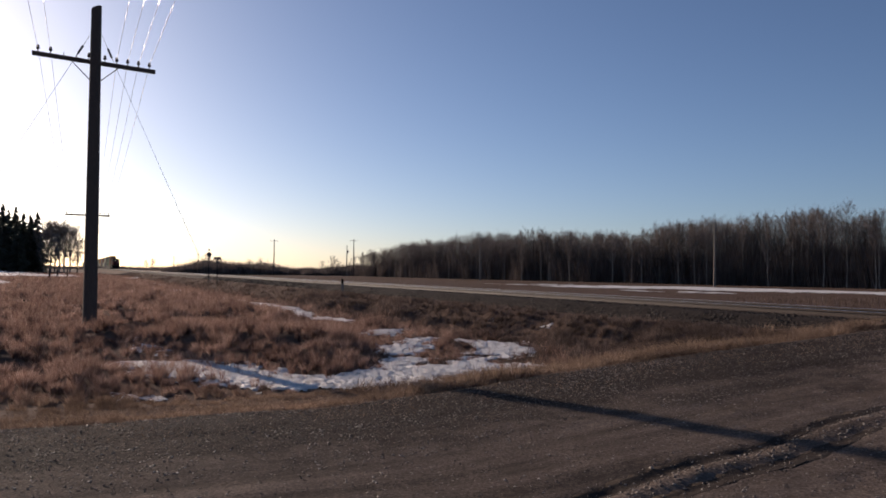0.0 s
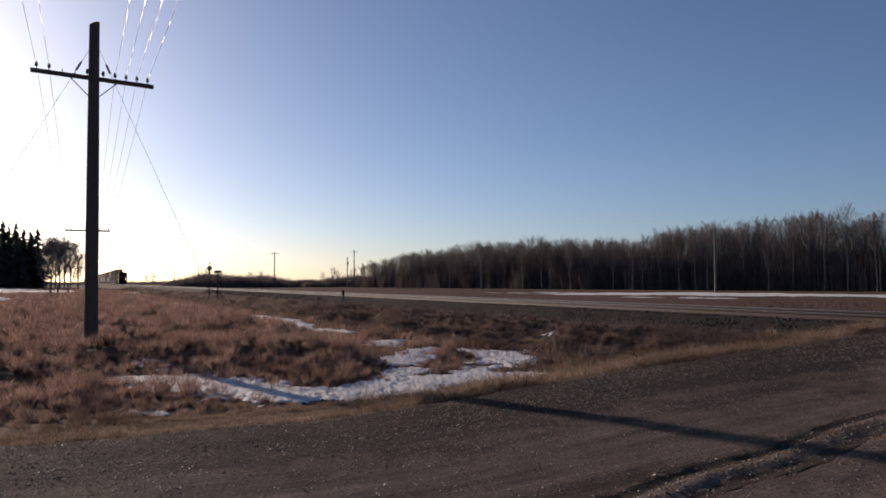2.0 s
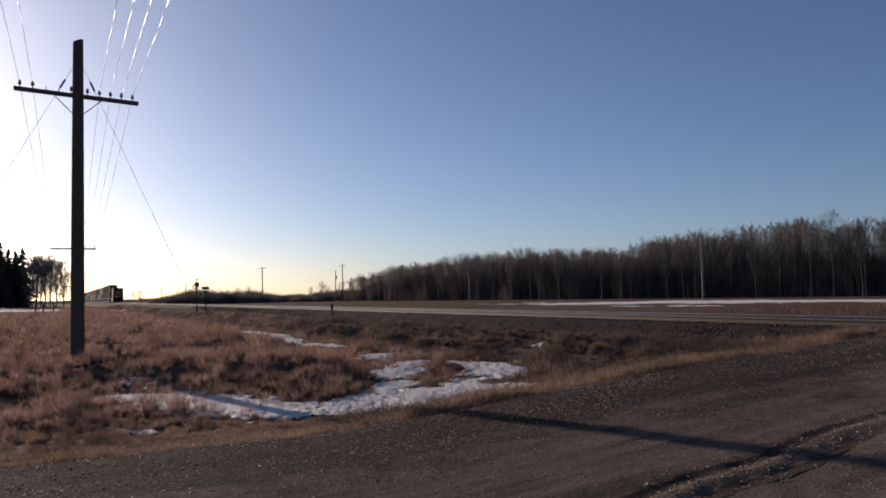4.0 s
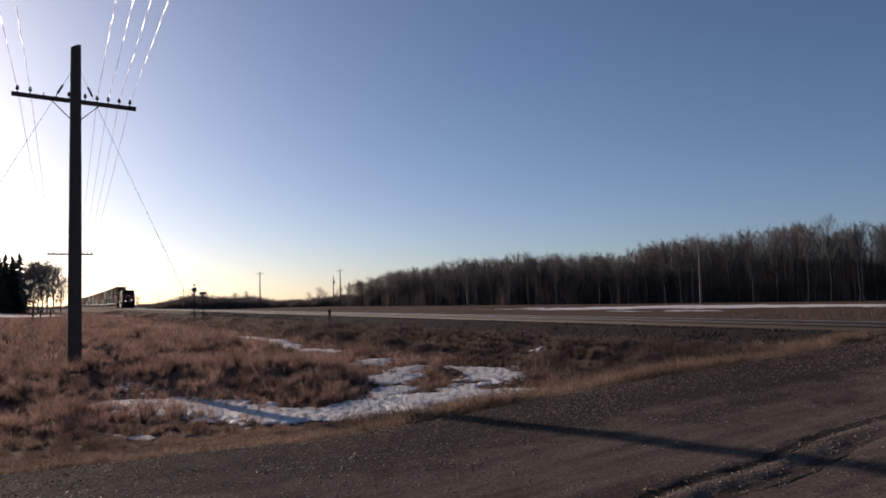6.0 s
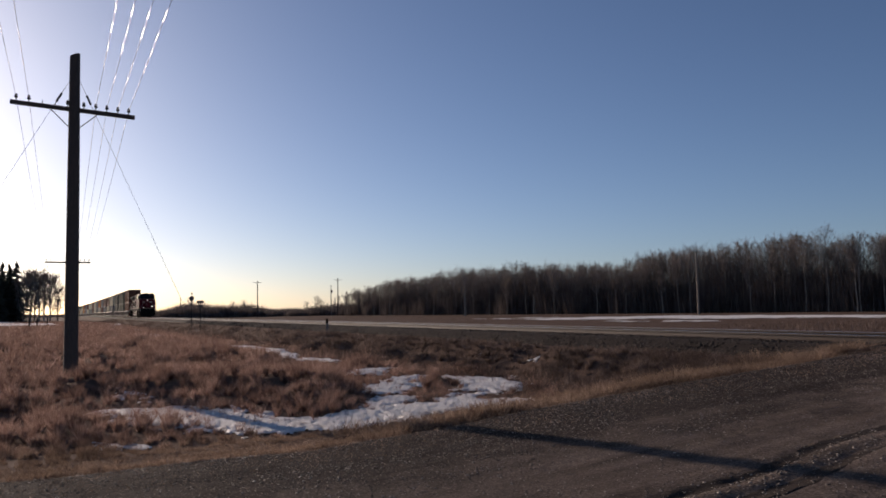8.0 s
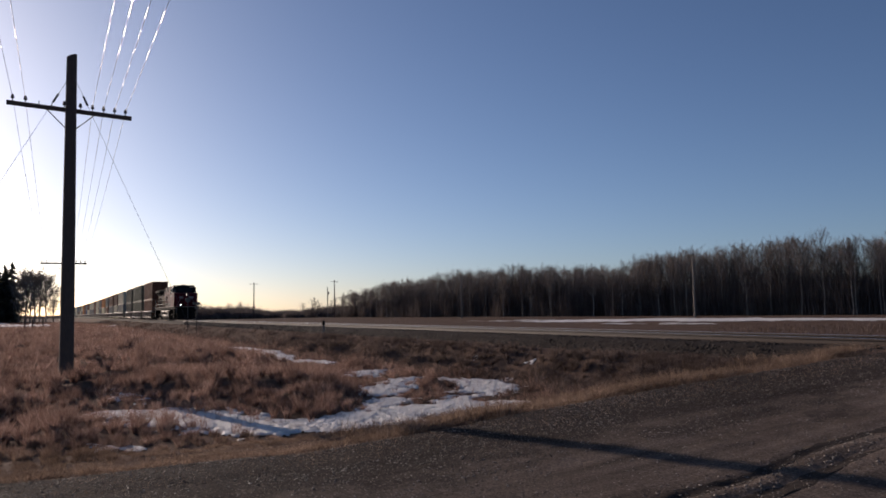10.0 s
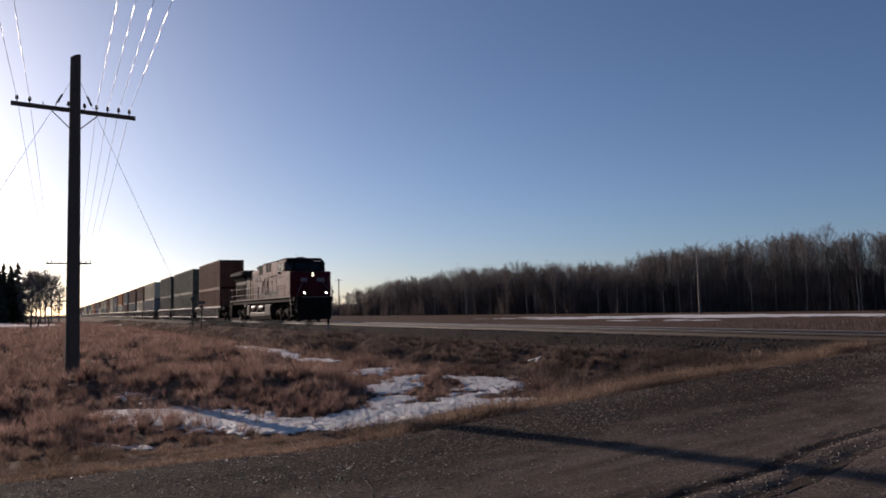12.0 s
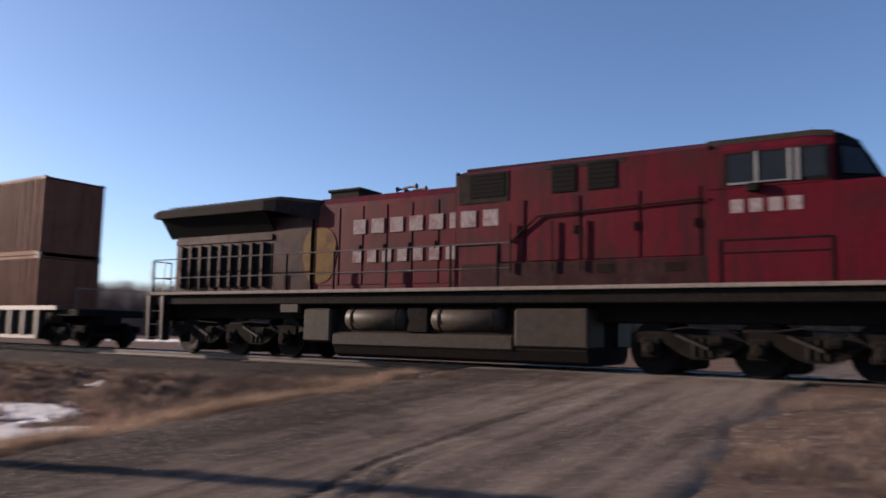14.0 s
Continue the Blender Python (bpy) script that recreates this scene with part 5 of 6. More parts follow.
def truck(parent, cx, wheelbase, axles, r, name="bogie"):
    root = new(name)
    root.parent = parent
    root.location = (cx, 0, 0)
    xs = [wheelbase * (i / (axles - 1) - 0.5) for i in range(axles)]
    for sy in (-1, 1):
        for x in xs:
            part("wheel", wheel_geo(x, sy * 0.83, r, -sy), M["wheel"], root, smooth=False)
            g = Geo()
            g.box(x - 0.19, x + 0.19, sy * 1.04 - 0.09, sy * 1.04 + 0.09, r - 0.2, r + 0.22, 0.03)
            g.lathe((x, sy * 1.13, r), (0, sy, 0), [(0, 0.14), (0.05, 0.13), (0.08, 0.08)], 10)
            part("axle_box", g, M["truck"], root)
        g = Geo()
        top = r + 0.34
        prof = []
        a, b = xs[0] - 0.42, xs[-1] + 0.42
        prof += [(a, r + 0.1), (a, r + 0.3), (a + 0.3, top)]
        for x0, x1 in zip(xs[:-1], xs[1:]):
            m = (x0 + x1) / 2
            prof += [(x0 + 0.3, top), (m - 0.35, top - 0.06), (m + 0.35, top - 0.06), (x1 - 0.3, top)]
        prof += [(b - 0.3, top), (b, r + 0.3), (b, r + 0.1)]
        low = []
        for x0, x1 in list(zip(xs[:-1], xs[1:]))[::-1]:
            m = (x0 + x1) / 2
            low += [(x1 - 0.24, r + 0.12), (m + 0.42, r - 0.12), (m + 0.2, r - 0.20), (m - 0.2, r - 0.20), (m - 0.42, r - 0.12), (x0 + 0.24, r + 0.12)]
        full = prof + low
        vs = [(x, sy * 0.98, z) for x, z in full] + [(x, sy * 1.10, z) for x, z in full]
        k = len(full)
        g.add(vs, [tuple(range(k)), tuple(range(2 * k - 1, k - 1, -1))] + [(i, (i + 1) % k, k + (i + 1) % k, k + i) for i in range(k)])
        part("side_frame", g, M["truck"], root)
        for x0, x1 in zip(xs[:-1], xs[1:]):
            g = Geo()
            m = (x0 + x1) / 2
            for dx in (-0.16, 0, 0.16):
                g.lathe((m + dx, sy * 1.06, r - 0.14), (0, 0, 1), [(0, 0.07), (0.36, 0.07)], 8)
            part("spring", g, M["under"], root)
            g = Geo()
            g.tube((m - 0.5, sy * 1.14, r + 0.28), (m + 0.1, sy * 1.14, r + 0.02), 0.04, 0.04, 7)
            part("damper", g, M["tank"], root)
            g = Geo()
            g.lathe((m + 0.12, sy * 1.16, r + 0.16), (1, 0, 0), [(0, 0.06), (0.03, 0.11), (0.26, 0.11), (0.30, 0.05), (0.46, 0.03)], 10)
            part("brake_cylinder", g, M["truck"], root)
            g = Geo()
            g.path([(m - 0.7, sy * 1.13, r + 0.36), (m - 0.3, sy * 1.17, r + 0.42), (m + 0.5, sy * 1.15, r + 0.38), (m + 0.75, sy * 1.1, r + 0.2)], 0.022, 5)
            part("sand_pipe", g, M["under"], root)
    for x in xs:
        g = Geo()
        g.tube((x, -0.8, r), (x, 0.8, r), 0.09, 0.09, 10)
        part("axle", g, M["under"], root)
    if axles == 3:
        # motors, oversized and near black to fill the shade between the wheels
        for x in xs:
            g = Geo()
            g.box(x - 0.35, x + 0.75, -0.66, 0.66, 0.10, r + 0.42, 0.06)
            part("traction_motor", g, M["under"], root)
    g = Geo()
    g.box(-0.3, 0.3, -0.95, 0.95, r + 0.0, r + 0.4, 0.03)
    part("bolster", g, M["under"], root)
    return root


def hood(name, x0, x1, w, z0, z1, mat, parent, cham=0.12, label=""):
    g = Geo()
    prof = [(-w, z0), (w, z0), (w, z1 - cham), (w - cham, z1), (-w + cham, z1), (-w, z1 - cham)]
    g.loft([[(x0, y, z) for y, z in prof], [(x1, y, z) for y, z in prof]])
    return part(name, g, mat, parent, label)


def build_locomotive():
    loco = tagged(new("locomotive"), "red six axle diesel freight locomotive with lit headlights", "locomotive")
    # near black carries the shaded gap below the sill as well
    g = Geo()
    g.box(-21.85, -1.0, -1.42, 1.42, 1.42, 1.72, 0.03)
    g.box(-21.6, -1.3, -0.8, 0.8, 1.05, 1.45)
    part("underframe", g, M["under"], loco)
    for sy in (-1, 1):
        g = Geo()
        g.box(-21.9, -1.7, sy * 1.50 - 0.03, sy * 1.50 + 0.03, 1.715, 1.80, 0.008)
        part("side_sill", g, M["cream"], loco, "dusty pale edge of the walkway")
        g = Geo()
        g.box(-21.8, -11.0, min(sy * 0.9, sy * 1.47), max(sy * 0.9, sy * 1.47), 1.725, 1.765)
        part("walkway", g, M["under"], loco)
    # rear radiator section
    hood("radiator_hood", -21.4, -15.9, 1.02, 1.76, 3.95, M["dusty_red"], loco, 0.1)
    g = Geo()
    rings = []
    for x, wt, zt, zb, wb in ((-22.02, 1.46, 4.30, 4.08, 1.46), (-21.9, 1.50, 4.34, 4.05, 1.50), (-17.3, 1.50, 4.40, 4.03, 1.50), (-16.9, 1.42, 4.42, 3.98, 1.42), (-15.85, 1.05, 4.30, 3.75, 1.02), (-15.7, 0.98, 4.28, 3.6, 0.97)):
        rings.append([(x, -wb, zb), (x, -wt, zt - 0.1), (x, -wt + 0.16, zt), (x, wt - 0.16, zt), (x, wt, zt - 0.1), (x, wb, zb)])
    g.loft(rings)
    wing = part("radiator_wing", g, M["soot"], loco, "sooty overhanging radiator roof")
    g = Geo()
    for i in range(17):
        x = -21.6 + i * 0.25
        g.box(x, x + 0.04, -1.2, 1.2, 4.405, 4.43)
    part("roof_grille", g, M["under"], wing)
    for sy in (-1, 1):
        g = Geo()
        rings = []
        for x in (-21.7, -17.3):
            rings.append([(x, sy * 1.0, 3.46), (x, sy * 1.44, 4.06), (x, sy * 1.03, 4.06), (x, sy * 1.0, 4.0)])
        g.loft(rings)
        part("radiator_screen", g, M["screen"], loco, "black slanted radiator screen")
        g = Geo()
        g.box(-21.4, -17.35, sy * 1.035 - 0.02, sy * 1.035 + 0.02, 3.26, 3.42)
        part("ledge", g, M["dusty_red"], loco)
        for i in range(9):
            x = -21.2 + i * 0.43
            g = Geo()
            g.box(x, x + 0.13, min(sy * 1.02, sy * 1.10), max(sy * 1.02, sy * 1.10), 1.95, 3.20, 0.012)
            part("louvre", g, M["dusty_red"], loco)
            g = Geo()
            g.box(x + 0.14, x + 0.42, min(sy * 1.02, sy * 1.032), max(sy * 1.02, sy * 1.032), 1.98, 3.16)
            part("screen", g, M["screen"], loco)
    # engine hood
    hood("engine_hood", -15.85, -11.0, 0.96, 1.76, 4.30, M["red"], loco, 0.18)
    g = Geo()
    g.box(-15.8, -11.05, -0.76, 0.76, 4.302, 4.32, 0.004)
    part("hood_roof", g, M["soot"], loco, "sooty roof of the engine hood")
    for sy in (-1, 1):
        for i in range(6):
            x = -15.7 + i * 0.78
            g = Geo()
            g.box(x, x + 0.72, min(sy * 0.96, sy * 0.975), max(sy * 0.96, sy * 0.975), 1.95, 4.0, 0.004)
            dr = part("hood_door", g, M["red"], loco)
            g = Geo()
            g.box(x + 0.62, x + 0.66, min(sy * 0.975, sy * 1.0), max(sy * 0.975, sy * 1.0), 2.8, 2.98)
            part("latch", g, M["under"], dr)
    g = Geo()
    g.box(-15.8, -14.75, -0.45, 0.45, 4.28, 4.60, 0.04)
    g.box(-15.85, -14.7, -0.5, 0.5, 4.55, 4.63, 0.02)
    part("exhaust_duct", g, M["soot"], loco, "sooty exhaust outlet")
    g = Geo()
    g.tube((-13.4, 0, 4.3), (-13.4, 0, 4.48), 0.03, 0.03, 6)
    g.tube((-13.4, -0.3, 4.48), (-13.4, 0.3, 4.48), 0.025, 0.025, 6)
    for y, l, dr in ((-0.3, 0.42, 1), (-0.12, 0.34, -1), (0.1, 0.45, 1), (0.28, 0.36, -1)):
        g.lathe((-13.4, y, 4.52), (dr, 0, 0.05), [(0, 0.02), (l * 0.7, 0.03), (l, 0.075)], 8)
    part("horn", g, M["iron"], loco, "dark air horn cluster")
    # equipment cab behind the crew cab
    g = Geo()
    pr = lambda w, z1: [(-w, 1.76), (w, 1.76), (w, z1 - 0.14), (w - 0.3, z1), (-w + 0.3, z1), (-w, z1 - 0.14)]
    g.loft([[(x, y, z) for y, z in pr(w, z1)] for x, w, z1 in ((-11.05, 1.445, 4.55), (-5.32, 1.46, 4.60))])
    part("equipment_cab", g, M["red"], loco)
    g = Geo()
    g.box(-11.0, -5.3, -1.12, 1.12, 4.552, 4.63, 0.02)
    part("equipment_roof", g, M["soot"], loco)
    g = Geo()
    g.box(-11.09, -11.052, -1.44, 1.44, 1.8, 4.5)
    part("rear_bulkhead", g, M["soot"], loco)
    for sy in (-1, 1):
        for x0, x1, z0, z1 in ((-10.70, -9.78, 3.83, 4.40), (-8.64, -8.08, 3.81, 4.42), (-7.82, -7.18, 3.81, 4.42)):
            g = Geo()
            g.box(x0, x1, min(sy * 1.44, sy * 1.472), max(sy * 1.44, sy * 1.472), z0, z1, 0.006)
            sc = part("air_intake", g, M["screen"], loco, "black air intake screen")
            for k in range(6):
                g = Geo()
                zz = z0 + (k + 0.5) * (z1 - z0) / 6
                g.box(x0 + 0.02, x1 - 0.02, min(sy * 1.462, sy * 1.48), max(sy * 1.462, sy * 1.486), zz - 0.012, zz + 0.012)
                part("slat", g, M["under"], sc)
        for x0, x1 in ((-9.95, -9.3), (-9.2, -8.0), (-7.9, -6.7), (-6.6, -5.5)):
            g = Geo()
            g.box(x0, x1, min(sy * 1.455, sy * 1.475), max(sy * 1.455, sy * 1.475), 2.35, 3.72, 0.006)
            dr = part("access_door", g, M["red"], loco)
            g = Geo()
            g.box(x1 - 0.12, x1 - 0.07, min(sy * 1.475, sy * 1.5), max(sy * 1.475, sy * 1.5), 2.9, 3.08)
            part("latch", g, M["under"], dr)
        g = Geo()
        g.box(-10.9, -3.2, min(sy * 1.46, sy * 1.485), max(sy * 1.46, sy * 1.485), 1.80, 2.32, 0.006)
        part("lower_panel", g, M["dusty_red"], loco, "dust stained lower panel")
        for x in (-7.6, -6.2):
            for k in range(4):
                g = Geo()
                g.box(x, x + 0.35, min(sy * 1.485, sy * 1.497), max(sy * 1.485, sy * 1.497), 2.06 + k * 0.05, 2.08 + k * 0.05)
                part("vent_slat", g, M["under"], loco)
        for x0, z0 in ((-9.6, 2.2), (-8.6, 2.2), (-7.95, 2.2)):
            g = Geo()
            g.tube((x0, sy * 1.53, 2.1), (x0, sy * 1.53, 3.2), 0.02, 0.02, 6)
            part("grab_rail", g, M["under"], loco)
    # crew cab with its nose
    g = Geo()
    rings = []
    for x, w, zt, ch in ((-5.34, 1.50, 3.60, 0.02), (-2.30, 1.50, 3.60, 0.02), (-1.80, 1.50, 3.55, 0.05), (-1.75, 1.46, 3.54, 0.07), (-1.38, 1.02, 3.49, 0.46), (-1.32, 0.95, 3.44, 0.50), (-1.29, 0.86, 3.36, 0.48)):
        rings.append([(x, -w, 1.76), (x, w, 1.76), (x, w, zt - ch), (x, w - ch * 0.9, zt), (x, -w + ch * 0.9, zt), (x, -w, zt - ch)])
    g.loft(rings)
    cab = part("cab", g, M["red"], loco)
    # upper cab: side walls, then the windscreens that lean back and turn round the corners
    side_ring = [(1.50, 3.602), (1.50, 4.34), (1.24, 4.60)]
    screen_rear = [(-3.14, 1.49, 3.602), (-3.14, 1.49, 4.28), (-3.14, 1.22, 4.56)]
    screen_front = [(-2.36, 1.02, 3.602), (-2.70, 0.98, 4.27), (-2.78, 0.82, 4.43)]
    both = lambda pts, e=0.0: [(x + e, -w - e, z + (e if z > 3.7 else 0)) for x, w, z in pts] + [(x + e, w + e, z + (e if z > 3.7 else 0)) for x, w, z in reversed(pts)]
    g = Geo()
    g.loft([both([(x, w, z) for w, z in side_ring]) for x in (-5.34, -3.5)] + [both(screen_rear), both(screen_front)])
    part("cab_upper", g, M["red"], loco)
    g = Geo()
    rings = []
    for x, zt in ((-5.4, 4.645), (-3.5, 4.655), (-3.14, 4.61)):
        rings.append([(x, -1.36, zt - 0.16), (x, -1.24, zt - 0.02), (x, 1.24, zt - 0.02), (x, 1.36, zt - 0.16), (x, 1.22, zt - 0.17), (x, -1.22, zt - 0.17)])
    g.loft(rings)
    g.box(-4.4, -3.9, -0.25, 0.25, 4.66, 4.74, 0.03)
    part("cab_roof", g, M["soot"], loco, "dark cab roof with an antenna box")
    for sy in (-1, 1):
        g = Geo()
        g.box(-5.02, -3.20, min(sy * 1.496, sy * 1.506), max(sy * 1.496, sy * 1.506), 3.64, 4.28, 0.002)
        band = part("window_band", g, M["screen"], loco, "dark band round the cab side windows")
        for x0, x1 in ((-4.94, -4.50), (-4.38, -3.90), (-3.66, -3.26)):
            g = Geo()
            g.box(x0, x1, min(sy * 1.50, sy * 1.514), max(sy * 1.50, sy * 1.514), 3.71, 4.24)
            part("pane", g, M["window"], band)
        for x0, x1, z0, z1 in ((-4.47, -4.41, 3.66, 4.27), (-3.89, -3.83, 3.66, 4.27), (-3.76, -3.69, 3.66, 4.26), (-4.96, -4.47, 3.655, 3.70), (-4.41, -3.89, 3.67, 3.70)):
            g = Geo()
            g.box(x0, x1, min(sy * 1.50, sy * 1.53), max(sy * 1.50, sy * 1.53), z0, z1, 0.004)
            part("window_frame", g, M["frame"], band, "bare metal window frame")
        g = Geo()
        g.box(-4.62, -4.40, min(sy * 1.51, sy * 1.62), max(sy * 1.51, sy * 1.62), 3.50, 3.66, 0.02)
        part("arm_rest", g, M["under"], band)
        g = Geo()
        for a, b, c, d in ((-5.15, -3.20, 2.60, 2.63), (-5.15, -3.20, 2.36, 2.38), (-5.15, -5.12, 1.8, 2.62), (-3.22, -3.19, 1.8, 2.62)):
            g.box(a, b, min(sy * 1.5, sy * 1.515), max(sy * 1.5, sy * 1.515), c, d)
        part("panel_seam", g, M["under"], loco)
        # number of the engine, as plain bars
        for k in range(4):
            g = Geo()
            x = -4.92 + k * 0.34
            g.box(x, x + 0.23, min(sy * 1.5, sy * 1.506), max(sy * 1.5, sy * 1.506), 3.12, 3.38, 0.002)
            part("number_bar", g, M["white"], loco, "plain white bar of a number")
        # owner's lettering, as plain blocks
        for x0, x1, z0, z1, k in ((-14.55, -9.80, 3.24, 3.66, 8), (-14.55, -11.2, 2.49, 2.88, 7)):
            w = (x1 - x0) / k
            for i in range(k):
                g = Geo()
                a = x0 + i * w + 0.06
                b = a + w - 0.14
                yb = 1.5 if a > -11.2 else 0.985
                drop = 0.0
                if yb > 1.2:
                    yb, drop = 1.455, 0.08
                y0, y1 = min(sy * yb, sy * (yb + 0.012)), max(sy * yb, sy * (yb + 0.012))
                g.box(a, b - 0.05, y0, y1, z0 + 0.02 - drop, z1 - 0.02 - drop, 0.003)
                part("lettering_block", g, M["white"], loco, "plain white block of worn lettering")
        # faded gold emblem, plain: an upright rounded shield
        g = Geo()
        pts = [(0.58 * math.cos(a) * (1.0 if math.sin(a) > -0.2 else 0.92), 0.76 * (abs(math.sin(a)) ** 0.7) * (1 if math.sin(a) > 0 else -1)) for a in (2 * math.pi * k / 28 for k in range(28))]
        for keep, yb in ((lambda x: min(x, -15.92), 1.022), (lambda x: max(x, -15.84), 0.979)):
            ring = [(keep(-15.62 + x), 2.76 + z) for x, z in pts]
            g.loft([[(x, sy * yb, z) for x, z in ring], [(x, sy * (yb + 0.008), z) for x, z in ring]])
        part("emblem", g, M["gold"], loco, "faded gold emblem, a plain shape")
        # handrails of the long walkway
        posts = [-21.85, -20.2, -18.5, -16.35, -14.7, -13.05, -11.19, -9.95]
        for x in posts:
            g = Geo()
            g.tube((x, sy * 1.47, 1.7), (x, sy * 1.47, 2.78), 0.03, 0.03, 6)
            part("stanchion", g, M["under"], loco)
        for z in (2.78, 2.22):
            g = Geo()
            g.tube((-21.85, sy * 1.47, z), (-9.6, sy * 1.47, z), 0.018, 0.018, 6)
            part("handrail", g, M["handrail"], loco)
        g = Geo()
        g.path([(-9.6, sy * 1.5, 2.78), (-8.95, sy * 1.52, 3.32), (-5.4, sy * 1.53, 3.45)], 0.02, 6)
        part("handrail", g, M["under"], loco)
        # fuel tank, air tanks and boxes
        g = Geo()
        g.box(-14.85, -9.6, min(sy * 0.35, sy * 1.33), max(sy * 0.35, sy * 1.33), 0.36, 0.72, 0.06)
        part("fuel_tank", g, M["tank"], loco, "dusty grey fuel tank")
        g = Geo()
        g.box(-11.0, -9.70, min(sy * 1.455, sy * 1.463), max(sy * 1.455, sy * 1.463), 3.72, 4.42, 0.003)
        g.box(-8.8, -7.0, min(sy * 1.455, sy * 1.463), max(sy * 1.455, sy * 1.463), 4.34, 4.45, 0.003)
        part("sooty_panel", g, M["soot"], loco, "soot blackened upper panel")
        for x0, x1 in ((-15.8, -14.86), (-9.58, -7.84)):
            g = Geo()
            g.box(x0, x1, min(sy * 0.4, sy * 1.36), max(sy * 0.4, sy * 1.36), 0.46, 1.32, 0.05)
            part("equipment_box", g, M["tank"], loco)
        for x0, x1 in ((-14.46, -12.56), (-11.84, -9.88)):
            g = Geo()
            L = x1 - x0
            g.lathe((x0, sy * 1.07, 1.07), (1, 0, 0), [(0, 0.1), (0.04, 0.24), (0.12, 0.30), (L - 0.12, 0.30), (L - 0.04, 0.24), (L, 0.1)], 18)
            at_ = part("air_tank", g, M["tank"], loco, "dusty grey air cylinder", True)
            for q in (0.28, L - 0.28):
                g = Geo()
                g.lathe((x0 + q, sy * 1.07, 1.07), (1, 0, 0), [(-0.03, 0.305), (-0.03, 0.315), (0.03, 0.315), (0.03, 0.305)], 18)
                part("strap", g, M["under"], at_)
        g = Geo()
        g.box(-12.5, -11.9, min(sy * 0.9, sy * 1.3), max(sy * 0.9, sy * 1.3), 0.74, 1.35, 0.03)
        part("valve_box", g, M["under"], loco)
        g = Geo()
        g.box(-16.6, -15.95, min(sy * 1.25, sy * 1.4), max(sy * 1.25, sy * 1.4), 1.2, 1.6, 0.02)
        part("sand_box", g, M["tank"], loco)
        # steps at both ends
        for x0, x1, nm in ((-1.72, -0.98, "front"), (-21.98, -21.35, "rear")):
            for a in ((x0,) if nm == "front" else (x0, x1)):
                g = Geo()
                g.box(a - 0.02, a + 0.02, min(sy * 1.2, sy * 1.47), max(sy * 1.2, sy * 1.47), 0.36, 1.66)
                sd = part("step_side", g, M["under"], loco)
                g = Geo()
                lean = 0.10 if nm == "front" else 0.0
                pr = [(a - 0.10, 1.70), (a + 0.03, 1.70), (a + 0.045 + lean, 0.36), (a - 0.02 + lean, 0.36)]
                g.prism(pr, min(sy * 1.472, sy * 1.50), max(sy * 1.472, sy * 1.50))
                part("edge_strip", g, M["cream"], sd, "pale painted edge")
            for z in (0.42, 0.82, 1.22):
                g = Geo()
                g.box(x0, x1, min(sy * 1.15, sy * 1.48), max(sy * 1.15, sy * 1.48), z, z + 0.04)
                part("step", g, M["under"], loco)
            for a in ((x0, x1) if nm == "rear" else ()):
                g = Geo()
                g.tube((a, sy * 1.49, 1.5), (a, sy * 1.46, 2.75), 0.016, 0.016, 6)
                part("grab_rail", g, M["handrail"], loco)
    # added near-black body puts shade into the gap under the tank
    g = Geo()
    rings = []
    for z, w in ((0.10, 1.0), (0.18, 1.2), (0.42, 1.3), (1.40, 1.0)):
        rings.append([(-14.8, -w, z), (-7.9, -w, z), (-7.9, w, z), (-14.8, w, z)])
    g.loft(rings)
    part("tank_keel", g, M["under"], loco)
    # windscreens and lights
    g = Geo()
    g.loft([both([(-3.10, 1.48, 3.62), (-3.10, 1.48, 4.28), (-3.10, 1.20, 4.55)], 0.012), both([(x, w, max(z, 3.62)) for x, w, z in screen_front], 0.012)])
    part("windscreen_surround", g, M["screen"], loco, "black band round the windscreens")
    lo_f, hi_f = Vector((-2.36, 1.02, 3.62)), Vector((-2.70, 0.98, 4.27))
    lo_r, hi_r = Vector((-3.10, 1.48, 3.62)), Vector((-3.10, 1.48, 4.28))
    mirror = Matrix.Diagonal((1, -1, 1))
    quads = [(lo_f, mirror @ lo_f, mirror @ hi_f, hi_f, 0.06, 0.47), (lo_f, mirror @ lo_f, mirror @ hi_f, hi_f, 0.53, 0.94),
             (lo_r, lo_f, hi_f, hi_r, 0.14, 0.86), (mirror @ lo_f, mirror @ lo_r, mirror @ hi_r, mirror @ hi_f, 0.14, 0.86)]
    for q0, q1, q2, q3, u0, u1 in quads:
        at_q = lambda u, v: (q0.lerp(q1, u)).lerp(q3.lerp(q2, u), v)
        vs = [at_q(u0, 0.16), at_q(u1, 0.16), at_q(u1, 0.92), at_q(u0, 0.92)]
        nrm = (vs[1] - vs[0]).cross(vs[3] - vs[0]).normalized()
        nrm = nrm * (0.03 if nrm.x > 0 else -0.03)
        g = Geo()
        g.loft([[v - nrm for v in vs], [v + nrm for v in vs]])
        part("windscreen", g, M["window"], loco, "dark slanted windscreen")
    # two added plates glow for the sky seen through the cab
    for y0, y1 in ((-1.0, -0.84), (-0.72, -0.56)):
        g = Geo()
        g.box(-2.80, -2.66, -y1, -y0, 4.32, 4.40)
        part("number_board", g, M["board"], loco, "small glowing plate, daylight through the cab")
    g = Geo()
    g.box(-1.62, -1.27, -0.2, 0.2, 3.10, 3.54, 0.03)
    hl = part("headlight_box", g, M["under"], loco)
